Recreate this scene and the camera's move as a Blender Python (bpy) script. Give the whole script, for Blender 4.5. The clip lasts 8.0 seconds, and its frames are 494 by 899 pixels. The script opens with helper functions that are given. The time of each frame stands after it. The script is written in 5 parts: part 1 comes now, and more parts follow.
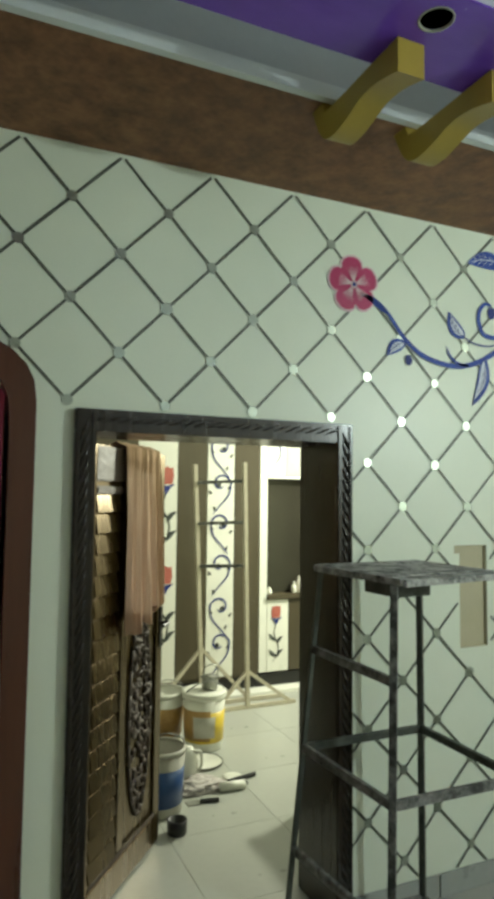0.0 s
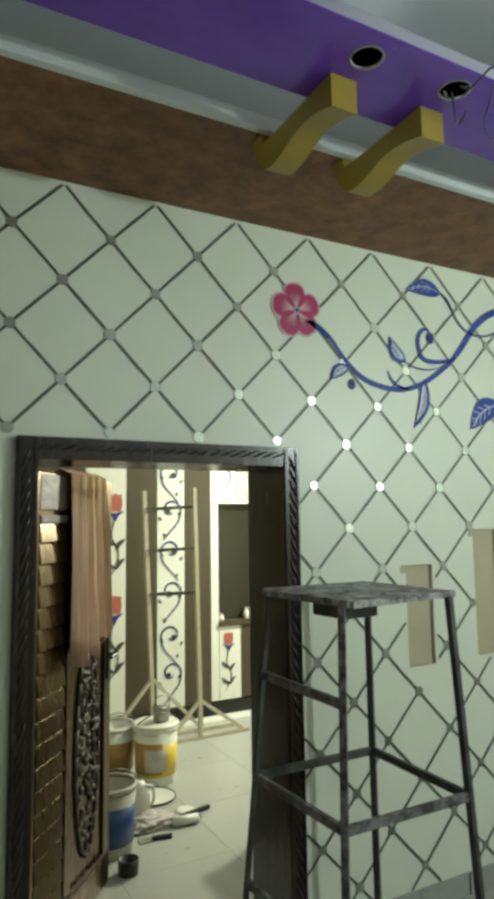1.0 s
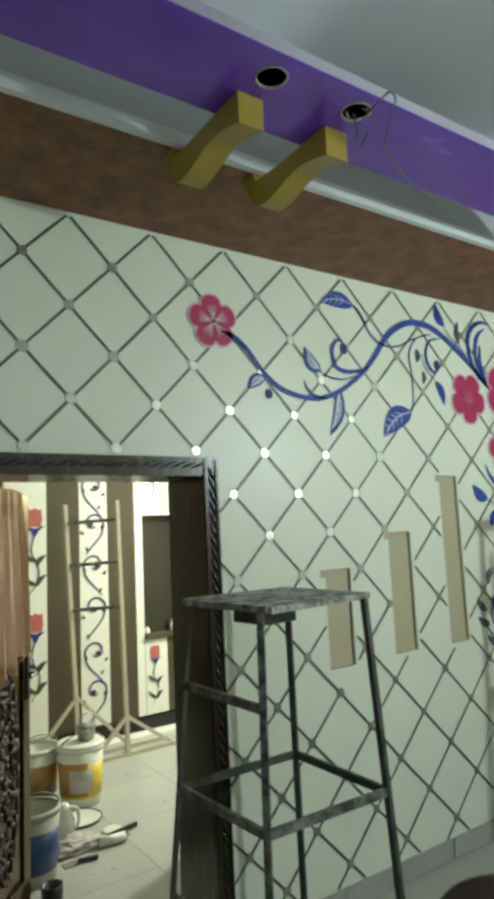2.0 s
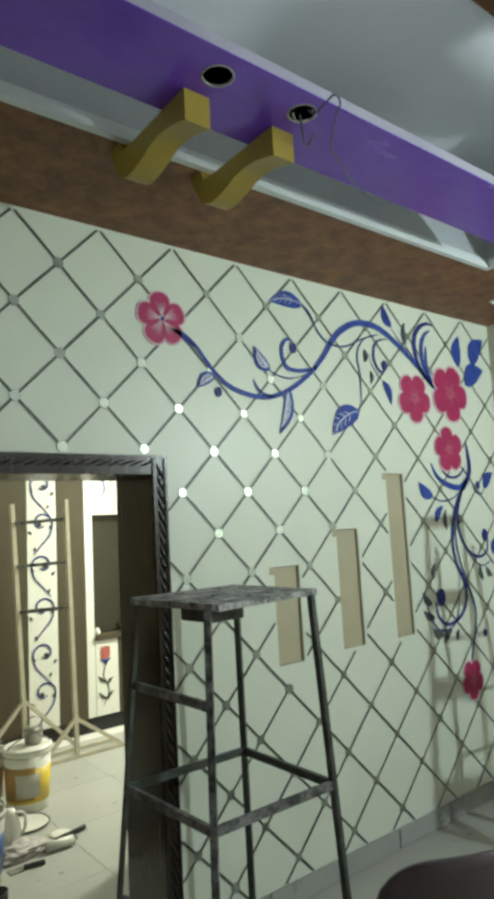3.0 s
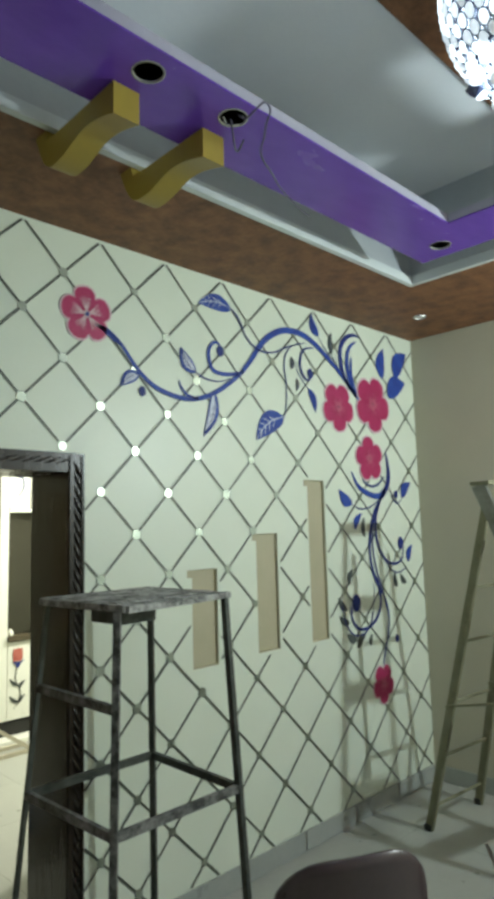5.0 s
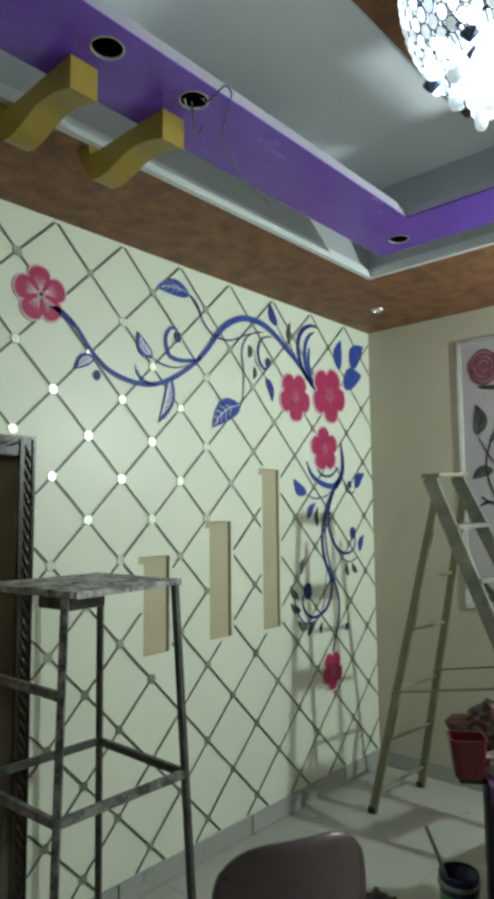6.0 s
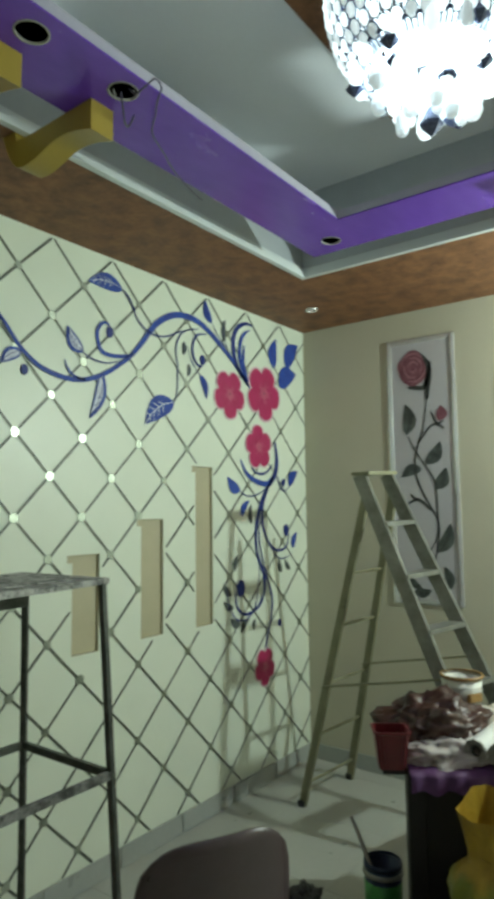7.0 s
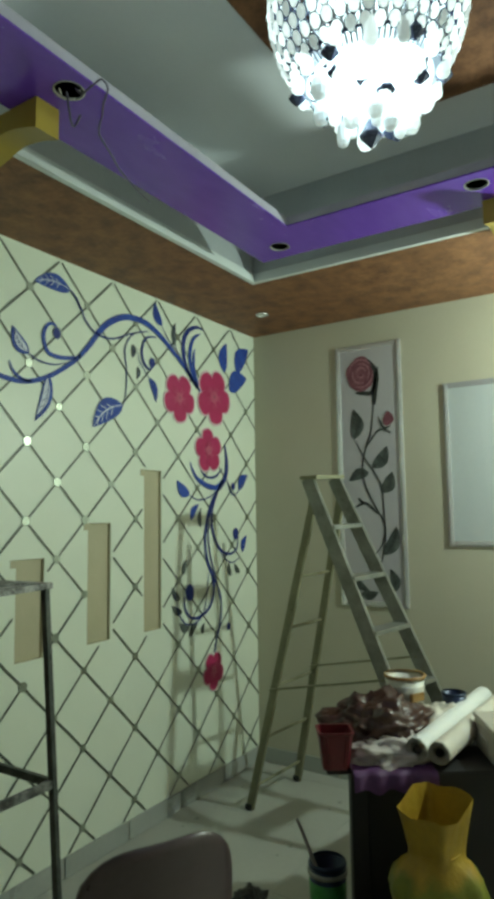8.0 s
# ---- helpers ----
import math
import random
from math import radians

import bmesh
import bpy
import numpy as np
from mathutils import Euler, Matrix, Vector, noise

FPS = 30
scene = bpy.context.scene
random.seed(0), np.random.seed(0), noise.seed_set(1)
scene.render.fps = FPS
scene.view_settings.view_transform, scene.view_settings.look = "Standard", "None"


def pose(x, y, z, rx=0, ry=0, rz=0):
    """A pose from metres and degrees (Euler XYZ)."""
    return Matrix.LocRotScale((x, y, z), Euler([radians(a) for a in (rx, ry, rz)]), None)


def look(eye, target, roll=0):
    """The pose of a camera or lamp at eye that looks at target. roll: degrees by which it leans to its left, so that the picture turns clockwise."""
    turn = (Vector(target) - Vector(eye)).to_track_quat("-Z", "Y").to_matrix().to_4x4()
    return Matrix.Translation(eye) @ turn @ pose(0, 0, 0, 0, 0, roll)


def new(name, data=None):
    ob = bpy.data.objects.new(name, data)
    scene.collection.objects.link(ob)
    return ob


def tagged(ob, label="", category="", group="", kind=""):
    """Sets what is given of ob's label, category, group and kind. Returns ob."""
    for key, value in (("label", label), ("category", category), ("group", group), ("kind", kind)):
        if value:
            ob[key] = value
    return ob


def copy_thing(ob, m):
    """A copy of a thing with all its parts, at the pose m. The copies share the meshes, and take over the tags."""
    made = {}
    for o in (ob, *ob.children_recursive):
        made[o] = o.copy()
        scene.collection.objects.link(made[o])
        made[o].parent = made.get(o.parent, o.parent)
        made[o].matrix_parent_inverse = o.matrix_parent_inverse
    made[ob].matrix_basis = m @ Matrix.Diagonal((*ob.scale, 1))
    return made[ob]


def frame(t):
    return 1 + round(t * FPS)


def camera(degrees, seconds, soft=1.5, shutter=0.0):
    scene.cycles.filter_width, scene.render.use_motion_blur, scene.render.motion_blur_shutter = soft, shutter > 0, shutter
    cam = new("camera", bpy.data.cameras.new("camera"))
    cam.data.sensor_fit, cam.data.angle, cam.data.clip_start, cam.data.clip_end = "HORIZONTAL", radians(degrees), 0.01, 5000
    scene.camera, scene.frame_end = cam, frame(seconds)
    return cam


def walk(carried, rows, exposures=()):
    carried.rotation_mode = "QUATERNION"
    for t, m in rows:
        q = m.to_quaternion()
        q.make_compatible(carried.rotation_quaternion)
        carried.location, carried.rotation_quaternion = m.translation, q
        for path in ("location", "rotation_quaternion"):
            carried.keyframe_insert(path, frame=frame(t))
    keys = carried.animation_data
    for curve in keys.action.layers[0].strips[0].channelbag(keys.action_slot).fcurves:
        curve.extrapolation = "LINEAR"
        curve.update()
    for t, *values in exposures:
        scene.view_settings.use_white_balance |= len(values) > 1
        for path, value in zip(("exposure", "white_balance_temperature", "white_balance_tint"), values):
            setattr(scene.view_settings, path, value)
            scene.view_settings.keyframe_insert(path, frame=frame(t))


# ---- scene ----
cam = camera(41.3, 8.0, soft=4.7, shutter=0.5)

PATH = [
    (0, (0.189, -2.383, 1.722), (0.988, -0.555, 1.865), 0.6),
    (0.5, (0.197, -2.376, 1.72), (1.063, -0.582, 1.9), 0.4),
    (1, (0.208, -2.39, 1.72), (1.137, -0.633, 1.939), -0.8),
    (1.5, (0.217, -2.405, 1.72), (1.241, -0.703, 1.954), -1.7),
    (2, (0.228, -2.423, 1.715), (1.347, -0.783, 1.958), -2.7),
    (3.5, (0.25, -2.444, 1.71), (1.518, -0.914, 1.931), -3.1),
    (4, (0.259, -2.451, 1.712), (1.563, -0.951, 1.931), -3.1),
    (4.5, (0.269, -2.459, 1.707), (1.61, -0.995, 1.949), -2.5),
    (6, (0.293, -2.476, 1.703), (1.771, -1.142, 1.9), -0.6),
    (6.5, (0.301, -2.486, 1.704), (1.812, -1.189, 1.894), -0.8),
    (7, (0.318, -2.5, 1.704), (1.913, -1.308, 1.891), -0.7),
    (7.5, (0.318, -2.52, 1.703), (1.971, -1.411, 1.898), -0.7),
    (8, (0.327, -2.523, 1.702), (2.002, -1.448, 1.899), -0.8),
]
walk(cam, [(t, look(eye, target, roll)) for t, eye, target, roll in PATH], exposures=[
    (0.0, 0.16, 5930, 11), (1.0, 0.09, 5930, 11), (2.0, 0.12, 5820, 14), (3.5, 0.18, 5790, 16), (4.5, 0.20, 5790, 16),
    (6.0, 0.20, 5880, 15), (7.0, 0.10, 5990, 7), (7.5, 0.06, 6080, 3), (8.0, -0.20, 6120, -1)])


# ---- world and large lights ----
world = bpy.data.worlds.new("world")
scene.world = world
world.use_nodes = True
world.node_tree.nodes["Background"].inputs[0].default_value = (0.5, 0.6, 0.7, 1)
world.node_tree.nodes["Background"].inputs[1].default_value = 0.02


def lamp(name, kind, loc, energy, color, size):
    data = bpy.data.lights.new(name, kind)
    data.energy, data.color = energy, color
    if kind == "AREA":
        data.shape, data.size, data.size_y = "RECTANGLE", size[0], size[1]
    else:
        data.shadow_soft_size = size
    ob = new(name, data)
    ob.location = loc
    return ob


BULB = (3.84, -2.88, 2.58)
CHAND = (1.532, -2.06)
lamp("bulb_light", "POINT", (BULB[0], BULB[1], BULB[2] - 0.13), 150, (0.87, 0.98, 0.85), 0.05)
lamp("chandelier_light", "POINT", (CHAND[0], CHAND[1], 2.70), 17.5, (0.74, 0.92, 1.0), 0.25)
far_lamp = lamp("far_lamp_light", "AREA", (4.30, 2.2, 2.48), 122, (1.0, 0.97, 0.70), (0.12, 0.16))
far_lamp.rotation_euler = (0, radians(62), 0)


# ---- materials ----
def node(nt, kind, **kw):
    n = nt.nodes.new(kind)
    for k, v in kw.items():
        n.inputs[k].default_value = v
    return n


def paint(name, dark, light, rough=0.5, metal=0.0, scale=3.0, fine=60.0, bump=0.05, rvar=0.1, contrast=1.0, stretch=(1, 1, 1), coat=0.0, glow=0.0, glow_color=None, mid=0.67):
    """Two colours mixed by coarse and fine noise, with roughness variation and fine relief."""
    m = bpy.data.materials.new(name)
    m.use_nodes = True
    nt = m.node_tree
    bsdf = nt.nodes["Principled BSDF"]
    co = nt.nodes.new("ShaderNodeTexCoord")
    mp = nt.nodes.new("ShaderNodeMapping")
    mp.inputs["Scale"].default_value = stretch
    nt.links.new(co.outputs["Object"], mp.inputs["Vector"])
    n1 = node(nt, "ShaderNodeTexNoise", Scale=scale, Detail=5.0, Roughness=0.6)
    n2 = node(nt, "ShaderNodeTexNoise", Scale=fine, Detail=3.0, Roughness=0.6)
    nt.links.new(mp.outputs[0], n1.inputs["Vector"])
    nt.links.new(mp.outputs[0], n2.inputs["Vector"])
    mix = nt.nodes.new("ShaderNodeMath")
    mix.operation = "MULTIPLY_ADD"
    nt.links.new(n2.outputs[0], mix.inputs[0])
    mix.inputs[1].default_value = 0.35
    nt.links.new(n1.outputs[0], mix.inputs[2])
    ramp = nt.nodes.new("ShaderNodeValToRGB")
    half = 0.32 / contrast
    ramp.color_ramp.elements[0].position = max(0.0, mid - half)
    ramp.color_ramp.elements[1].position = min(1.0, mid + half)
    ramp.color_ramp.elements[0].color = (*dark, 1)
    ramp.color_ramp.elements[1].color = (*light, 1)
    nt.links.new(mix.outputs[0], ramp.inputs[0])
    nt.links.new(ramp.outputs[0], bsdf.inputs["Base Color"])
    rr = nt.nodes.new("ShaderNodeMapRange")
    rr.inputs["To Min"].default_value = max(0.02, rough - rvar)
    rr.inputs["To Max"].default_value = min(1.0, rough + rvar)
    nt.links.new(n1.outputs[0], rr.inputs[0])
    nt.links.new(rr.outputs[0], bsdf.inputs["Roughness"])
    bsdf.inputs["Metallic"].default_value = metal
    bsdf.inputs["Coat Weight"].default_value = coat
    if bump:
        b = node(nt, "ShaderNodeBump", Strength=bump, Distance=0.01)
        nt.links.new(mix.outputs[0], b.inputs["Height"])
        nt.links.new(b.outputs[0], bsdf.inputs["Normal"])
    if glow:
        bsdf.inputs["Emission Color"].default_value = (*(glow_color or light), 1)
        bsdf.inputs["Emission Strength"].default_value = glow
    return m


def per_piece(m, amount=0.12):
    """Vary the brightness from piece to piece."""
    nt = m.node_tree
    bsdf = nt.nodes["Principled BSDF"]
    src = bsdf.inputs["Base Color"].links[0].from_socket
    info = nt.nodes.new("ShaderNodeObjectInfo")
    mr = nt.nodes.new("ShaderNodeMapRange")
    mr.inputs["To Min"].default_value, mr.inputs["To Max"].default_value = 1 - amount, 1 + amount
    nt.links.new(info.outputs["Random"], mr.inputs[0])
    hsv = nt.nodes.new("ShaderNodeHueSaturation")
    nt.links.new(mr.outputs[0], hsv.inputs["Value"])
    nt.links.new(src, hsv.inputs["Color"])
    nt.links.new(hsv.outputs[0], bsdf.inputs["Base Color"])
    return m


M = {}
M["wall"] = paint("wall_paint", (0.69, 0.75, 0.61), (0.77, 0.82, 0.68), 0.42, scale=1.6, fine=90, bump=0.03)
M["wall_east"] = paint("beige_wall_paint", (0.47, 0.45, 0.34), (0.54, 0.52, 0.40), 0.5, scale=1.3, fine=80, bump=0.03)
M["wall_plain"] = paint("plain_wall_paint", (0.58, 0.56, 0.48), (0.66, 0.64, 0.55), 0.6, scale=1.5, fine=70, bump=0.03)
M["niche"] = paint("niche_beige_paint", (0.42, 0.39, 0.25), (0.50, 0.46, 0.31), 0.55, scale=4, fine=80, bump=0.03)
M["brown"] = paint("brown_textured_ceiling", (0.105, 0.042, 0.016), (0.29, 0.135, 0.056), 0.6, scale=9, fine=45, bump=0.35, contrast=1.5)
M["purple"] = paint("purple_gloss_paint", (0.115, 0.042, 0.39), (0.175, 0.068, 0.52), 0.24, scale=2.2, fine=9, bump=0.14, contrast=0.9, stretch=(1, 2.2, 1))
M["white"] = paint("white_plaster", (0.76, 0.79, 0.83), (0.84, 0.87, 0.90), 0.8, scale=2, fine=50, bump=0.02)
M["lip"] = paint("lavender_grey_edge", (0.38, 0.37, 0.47), (0.50, 0.49, 0.58), 0.5, scale=3, fine=50, bump=0.05)
M["riser"] = paint("silver_painted_plaster", (0.42, 0.45, 0.47), (0.52, 0.55, 0.57), 0.45, metal=0.3, scale=3, fine=50, bump=0.02)
M["silver"] = paint("silver_cornice", (0.62, 0.66, 0.66), (0.70, 0.74, 0.74), 0.35, metal=0.1, scale=5, fine=60, bump=0.0, rvar=0.02)
M["mustard"] = paint("mustard_paint", (0.31, 0.225, 0.03), (0.40, 0.29, 0.04), 0.45, scale=5, fine=60, bump=0.05)
M["stripe"] = paint("silver_grey_stripe", (0.075, 0.085, 0.065), (0.14, 0.152, 0.12), 0.5, metal=0.25, scale=9, fine=120, bump=0.04)
M["dot"] = paint("silver_dot", (0.36, 0.40, 0.32), (0.48, 0.52, 0.43), 0.37, metal=0.92, scale=9, fine=120, bump=0.08)
M["wood"] = paint("dark_polished_wood", (0.012, 0.009, 0.006), (0.035, 0.025, 0.016), 0.25, scale=3, fine=40, bump=0.05, stretch=(6, 6, 0.6))
M["arch_wood"] = paint("red_brown_wood", (0.055, 0.018, 0.008), (0.11, 0.036, 0.016), 0.3, scale=3, fine=40, bump=0.05, stretch=(6, 6, 0.5), coat=0.3)
M["leaf_wood"] = paint("brown_lacquered_wood", (0.065, 0.042, 0.011), (0.105, 0.068, 0.017), 0.28, metal=0.85, scale=3, fine=40, bump=0.05, stretch=(6, 6, 0.5))
M["carving"] = paint("carved_wood", (0.045, 0.030, 0.020), (0.085, 0.06, 0.04), 0.5, scale=20, fine=70, bump=0.3)
M["tile"] = per_piece(paint("grey_floor_tile", (0.35, 0.36, 0.32), (0.43, 0.44, 0.39), 0.3, scale=1.2, fine=30, bump=0.03), 0.05)
M["grout"] = paint("grout", (0.33, 0.34, 0.30), (0.38, 0.39, 0.35), 0.7, scale=10, fine=80)
M["skirt"] = per_piece(paint("grey_skirting_tile", (0.30, 0.32, 0.29), (0.40, 0.42, 0.38), 0.3, scale=3, fine=40, bump=0.02), 0.06)
M["steel"] = paint("paint_splashed_steel", (0.045, 0.048, 0.042), (0.34, 0.34, 0.32), 0.6, metal=0.15, scale=17, fine=70, bump=0.25, contrast=1.8, mid=0.74)
M["steel_top"] = paint("paint_crusted_steel", (0.03, 0.032, 0.028), (0.48, 0.48, 0.45), 0.65, metal=0.1, scale=22, fine=80, bump=0.3, contrast=2.0, mid=0.66)
M["steel_dark"] = paint("dark_steel", (0.03, 0.036, 0.03), (0.12, 0.13, 0.11), 0.5, metal=0.4, scale=12, fine=60, bump=0.2, contrast=1.3)
M["alu"] = paint("dull_aluminium", (0.17, 0.175, 0.145), (0.40, 0.405, 0.36), 0.42, metal=0.6, scale=8, fine=60, bump=0.05)
M["alu_dark"] = paint("dull_green_aluminium", (0.18, 0.175, 0.10), (0.34, 0.33, 0.22), 0.5, metal=0.4, scale=8, fine=60, bump=0.05)
M["navy"] = paint("navy_blue_paint", (0.007, 0.016, 0.13), (0.014, 0.032, 0.23), 0.6, scale=10, fine=60, bump=0.02)
M["blue"] = paint("royal_blue_paint", (0.012, 0.030, 0.23), (0.030, 0.085, 0.40), 0.6, scale=14, fine=70, bump=0.02, contrast=1.4)
M["pale"] = paint("pale_blue_white_paint", (0.50, 0.55, 0.68), (0.78, 0.80, 0.82), 0.45, scale=18, fine=70, bump=0.02)
M["crimson"] = paint("crimson_paint", (0.34, 0.012, 0.075), (0.46, 0.03, 0.13), 0.45, scale=12, fine=60, bump=0.02)
M["pinkwhite"] = paint("pale_pink_paint", (0.60, 0.36, 0.42), (0.74, 0.60, 0.60), 0.45, scale=25, fine=80, bump=0.02)
M["panel"] = paint("grey_mauve_panel", (0.42, 0.41, 0.43), (0.50, 0.49, 0.51), 0.3, scale=1.5, fine=60, bump=0.02)
M["panel2"] = paint("silver_grey_panel", (0.46, 0.50, 0.50), (0.54, 0.58, 0.58), 0.3, scale=1.2, fine=60, bump=0.02)
M["moulding"] = paint("white_metal_moulding", (0.72, 0.72, 0.72), (0.84, 0.84, 0.83), 0.2, metal=0.6, scale=4, fine=60, bump=0.02)
M["inkleaf"] = paint("grey_black_leaf_paint", (0.015, 0.02, 0.018), (0.13, 0.15, 0.14), 0.5, scale=22, fine=60, bump=0.02, contrast=1.3)
M["inkstem"] = paint("dark_stem_paint", (0.02, 0.018, 0.02), (0.05, 0.06, 0.05), 0.5, scale=20, fine=60, bump=0.02)
M["maroon"] = paint("maroon_rose_paint", (0.12, 0.032, 0.05), (0.26, 0.105, 0.13), 0.5, scale=22, fine=60, bump=0.02, contrast=1.3)
M["olive"] = paint("olive_brown_laminate", (0.060, 0.048, 0.027), (0.085, 0.070, 0.040), 0.35, scale=2, fine=60, bump=0.02, stretch=(4, 4, 0.5))
M["cream"] = paint("cream_laminate", (0.74, 0.74, 0.66), (0.80, 0.80, 0.72), 0.3, scale=2, fine=60, bump=0.01)
M["redflower"] = paint("brick_red_paint", (0.34, 0.07, 0.05), (0.50, 0.16, 0.12), 0.5, scale=20, fine=60, bump=0.02)
M["mirror"] = paint("dark_mirror", (0.05, 0.047, 0.035), (0.07, 0.065, 0.05), 0.08, metal=0.6, scale=2, fine=30, bump=0.0, rvar=0.03)
M["black"] = paint("black_plastic", (0.008, 0.008, 0.008), (0.02, 0.02, 0.018), 0.4, scale=8, fine=60)
M["towel"] = paint("pinkish_brown_cloth", (0.45, 0.285, 0.18), (0.58, 0.40, 0.27), 0.9, scale=6, fine=140, bump=0.3, stretch=(1, 1, 0.4))
M["pink"] = paint("pink_curtain", (0.42, 0.06, 0.13), (0.58, 0.12, 0.20), 0.8, scale=8, fine=90, bump=0.2)
M["bucket_white"] = paint("white_plastic", (0.62, 0.62, 0.54), (0.74, 0.74, 0.66), 0.4, scale=9, fine=50, contrast=1.2)
M["bucket_yellow"] = paint("yellow_plastic_label", (0.60, 0.42, 0.02), (0.72, 0.54, 0.05), 0.4, scale=9, fine=50)
M["bucket_orange"] = paint("brown_orange_label", (0.22, 0.12, 0.03), (0.40, 0.24, 0.07), 0.45, scale=8, fine=40, contrast=1.3)
M["bucket_blue"] = paint("blue_plastic_label", (0.012, 0.045, 0.15), (0.03, 0.085, 0.25), 0.4, scale=9, fine=50)
M["grey_label"] = paint("grey_label", (0.34, 0.33, 0.28), (0.45, 0.44, 0.38), 0.5, scale=12, fine=50)
M["chair"] = paint("dark_brown_plastic", (0.055, 0.038, 0.040), (0.09, 0.066, 0.068), 0.3, scale=5, fine=50, bump=0.02)
M["table"] = paint("black_brown_laminate", (0.004, 0.003, 0.003), (0.009, 0.007, 0.006), 0.6, scale=4, fine=40)
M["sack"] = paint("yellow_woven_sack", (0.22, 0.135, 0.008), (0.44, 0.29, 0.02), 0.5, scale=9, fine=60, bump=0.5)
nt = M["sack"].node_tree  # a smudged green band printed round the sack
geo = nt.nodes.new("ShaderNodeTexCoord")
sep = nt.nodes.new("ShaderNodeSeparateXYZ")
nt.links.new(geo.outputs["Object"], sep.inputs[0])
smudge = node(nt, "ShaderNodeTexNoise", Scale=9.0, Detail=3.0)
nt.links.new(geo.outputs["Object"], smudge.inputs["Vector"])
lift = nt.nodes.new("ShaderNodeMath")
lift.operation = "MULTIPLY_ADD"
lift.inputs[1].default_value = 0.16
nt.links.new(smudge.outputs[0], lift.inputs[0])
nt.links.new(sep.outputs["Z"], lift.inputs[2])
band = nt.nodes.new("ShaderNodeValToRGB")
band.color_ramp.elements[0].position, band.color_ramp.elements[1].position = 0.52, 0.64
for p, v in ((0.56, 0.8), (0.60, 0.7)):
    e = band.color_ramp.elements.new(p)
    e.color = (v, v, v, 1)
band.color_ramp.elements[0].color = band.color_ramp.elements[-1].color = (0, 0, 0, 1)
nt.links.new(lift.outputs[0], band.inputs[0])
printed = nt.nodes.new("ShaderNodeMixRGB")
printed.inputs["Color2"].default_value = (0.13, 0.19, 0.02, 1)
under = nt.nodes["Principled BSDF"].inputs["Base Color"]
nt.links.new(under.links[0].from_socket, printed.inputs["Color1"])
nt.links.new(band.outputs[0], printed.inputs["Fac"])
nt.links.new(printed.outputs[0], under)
M["brown_cloth"] = paint("maroon_brown_plastic_sheet", (0.020, 0.008, 0.006), (0.085, 0.036, 0.023), 0.38, scale=9, fine=40, bump=0.3, contrast=1.2)
M["red_bag"] = paint("dark_red_plastic", (0.075, 0.006, 0.010), (0.15, 0.016, 0.022), 0.35, scale=8, fine=40, bump=0.1)
M["purple_cloth"] = paint("purple_cloth", (0.055, 0.016, 0.07), (0.11, 0.037, 0.135), 0.6, scale=10, fine=60, bump=0.2)
M["grey_cloth"] = paint("grey_paper", (0.36, 0.33, 0.31), (0.50, 0.46, 0.43), 0.7, scale=8, fine=60, bump=0.2)
M["paper"] = paint("white_wallpaper", (0.62, 0.64, 0.62), (0.72, 0.73, 0.70), 0.5, scale=6, fine=60)
M["paper2"] = paint("cream_wallpaper", (0.50, 0.47, 0.40), (0.60, 0.57, 0.49), 0.5, scale=6, fine=60)
M["carton"] = paint("grey_beige_carton", (0.36, 0.34, 0.28), (0.46, 0.43, 0.36), 0.7, scale=6, fine=60)
M["green_can"] = paint("green_tin_label", (0.02, 0.15, 0.025), (0.07, 0.32, 0.06), 0.35, scale=10, fine=50, contrast=1.3)
M["blue_tin"] = paint("dark_blue_tin", (0.012, 0.02, 0.05), (0.03, 0.05, 0.10), 0.3, metal=0.3, scale=10, fine=50)
M["scaffold"] = paint("cream_painted_steel", (0.42, 0.38, 0.28), (0.58, 0.54, 0.42), 0.5, scale=14, fine=60, bump=0.1)
M["crystal"] = paint("lit_crystal", (0.75, 0.80, 0.82), (0.85, 0.90, 0.92), 0.1, scale=9, fine=30, bump=0.0, glow=1.8, glow_color=(0.86, 0.98, 0.94))
M["crystal_dim"] = paint("clear_blue_crystal", (0.05, 0.06, 0.16), (0.22, 0.27, 0.42), 0.25, metal=0.3, scale=14, fine=40, bump=0.0)
M["lamp_metal"] = paint("chrome_dark", (0.03, 0.04, 0.09), (0.08, 0.10, 0.17), 0.45, metal=0.6, scale=9, fine=40, bump=0.0)
M["bulb"] = paint("lit_bulb", (0.8, 0.8, 0.75), (0.9, 0.9, 0.85), 0.3, glow=14, glow_color=(1.0, 0.97, 0.82))
M["far_bulb"] = paint("lit_lamp_glass", (0.8, 0.8, 0.75), (0.9, 0.9, 0.85), 0.3, glow=6, glow_color=(1.0, 0.95, 0.76))
M["wire"] = paint("grey_wire", (0.05, 0.045, 0.07), (0.12, 0.10, 0.15), 0.5)

# ---- building helpers ----
BASE = {}


def thing(name, m, label, category, group="", kind=""):
    ob = new(name)
    ob.empty_display_size = 0.1
    ob.matrix_world = m
    BASE[ob.name] = m.inverted()
    return tagged(ob, label, category, group, kind)


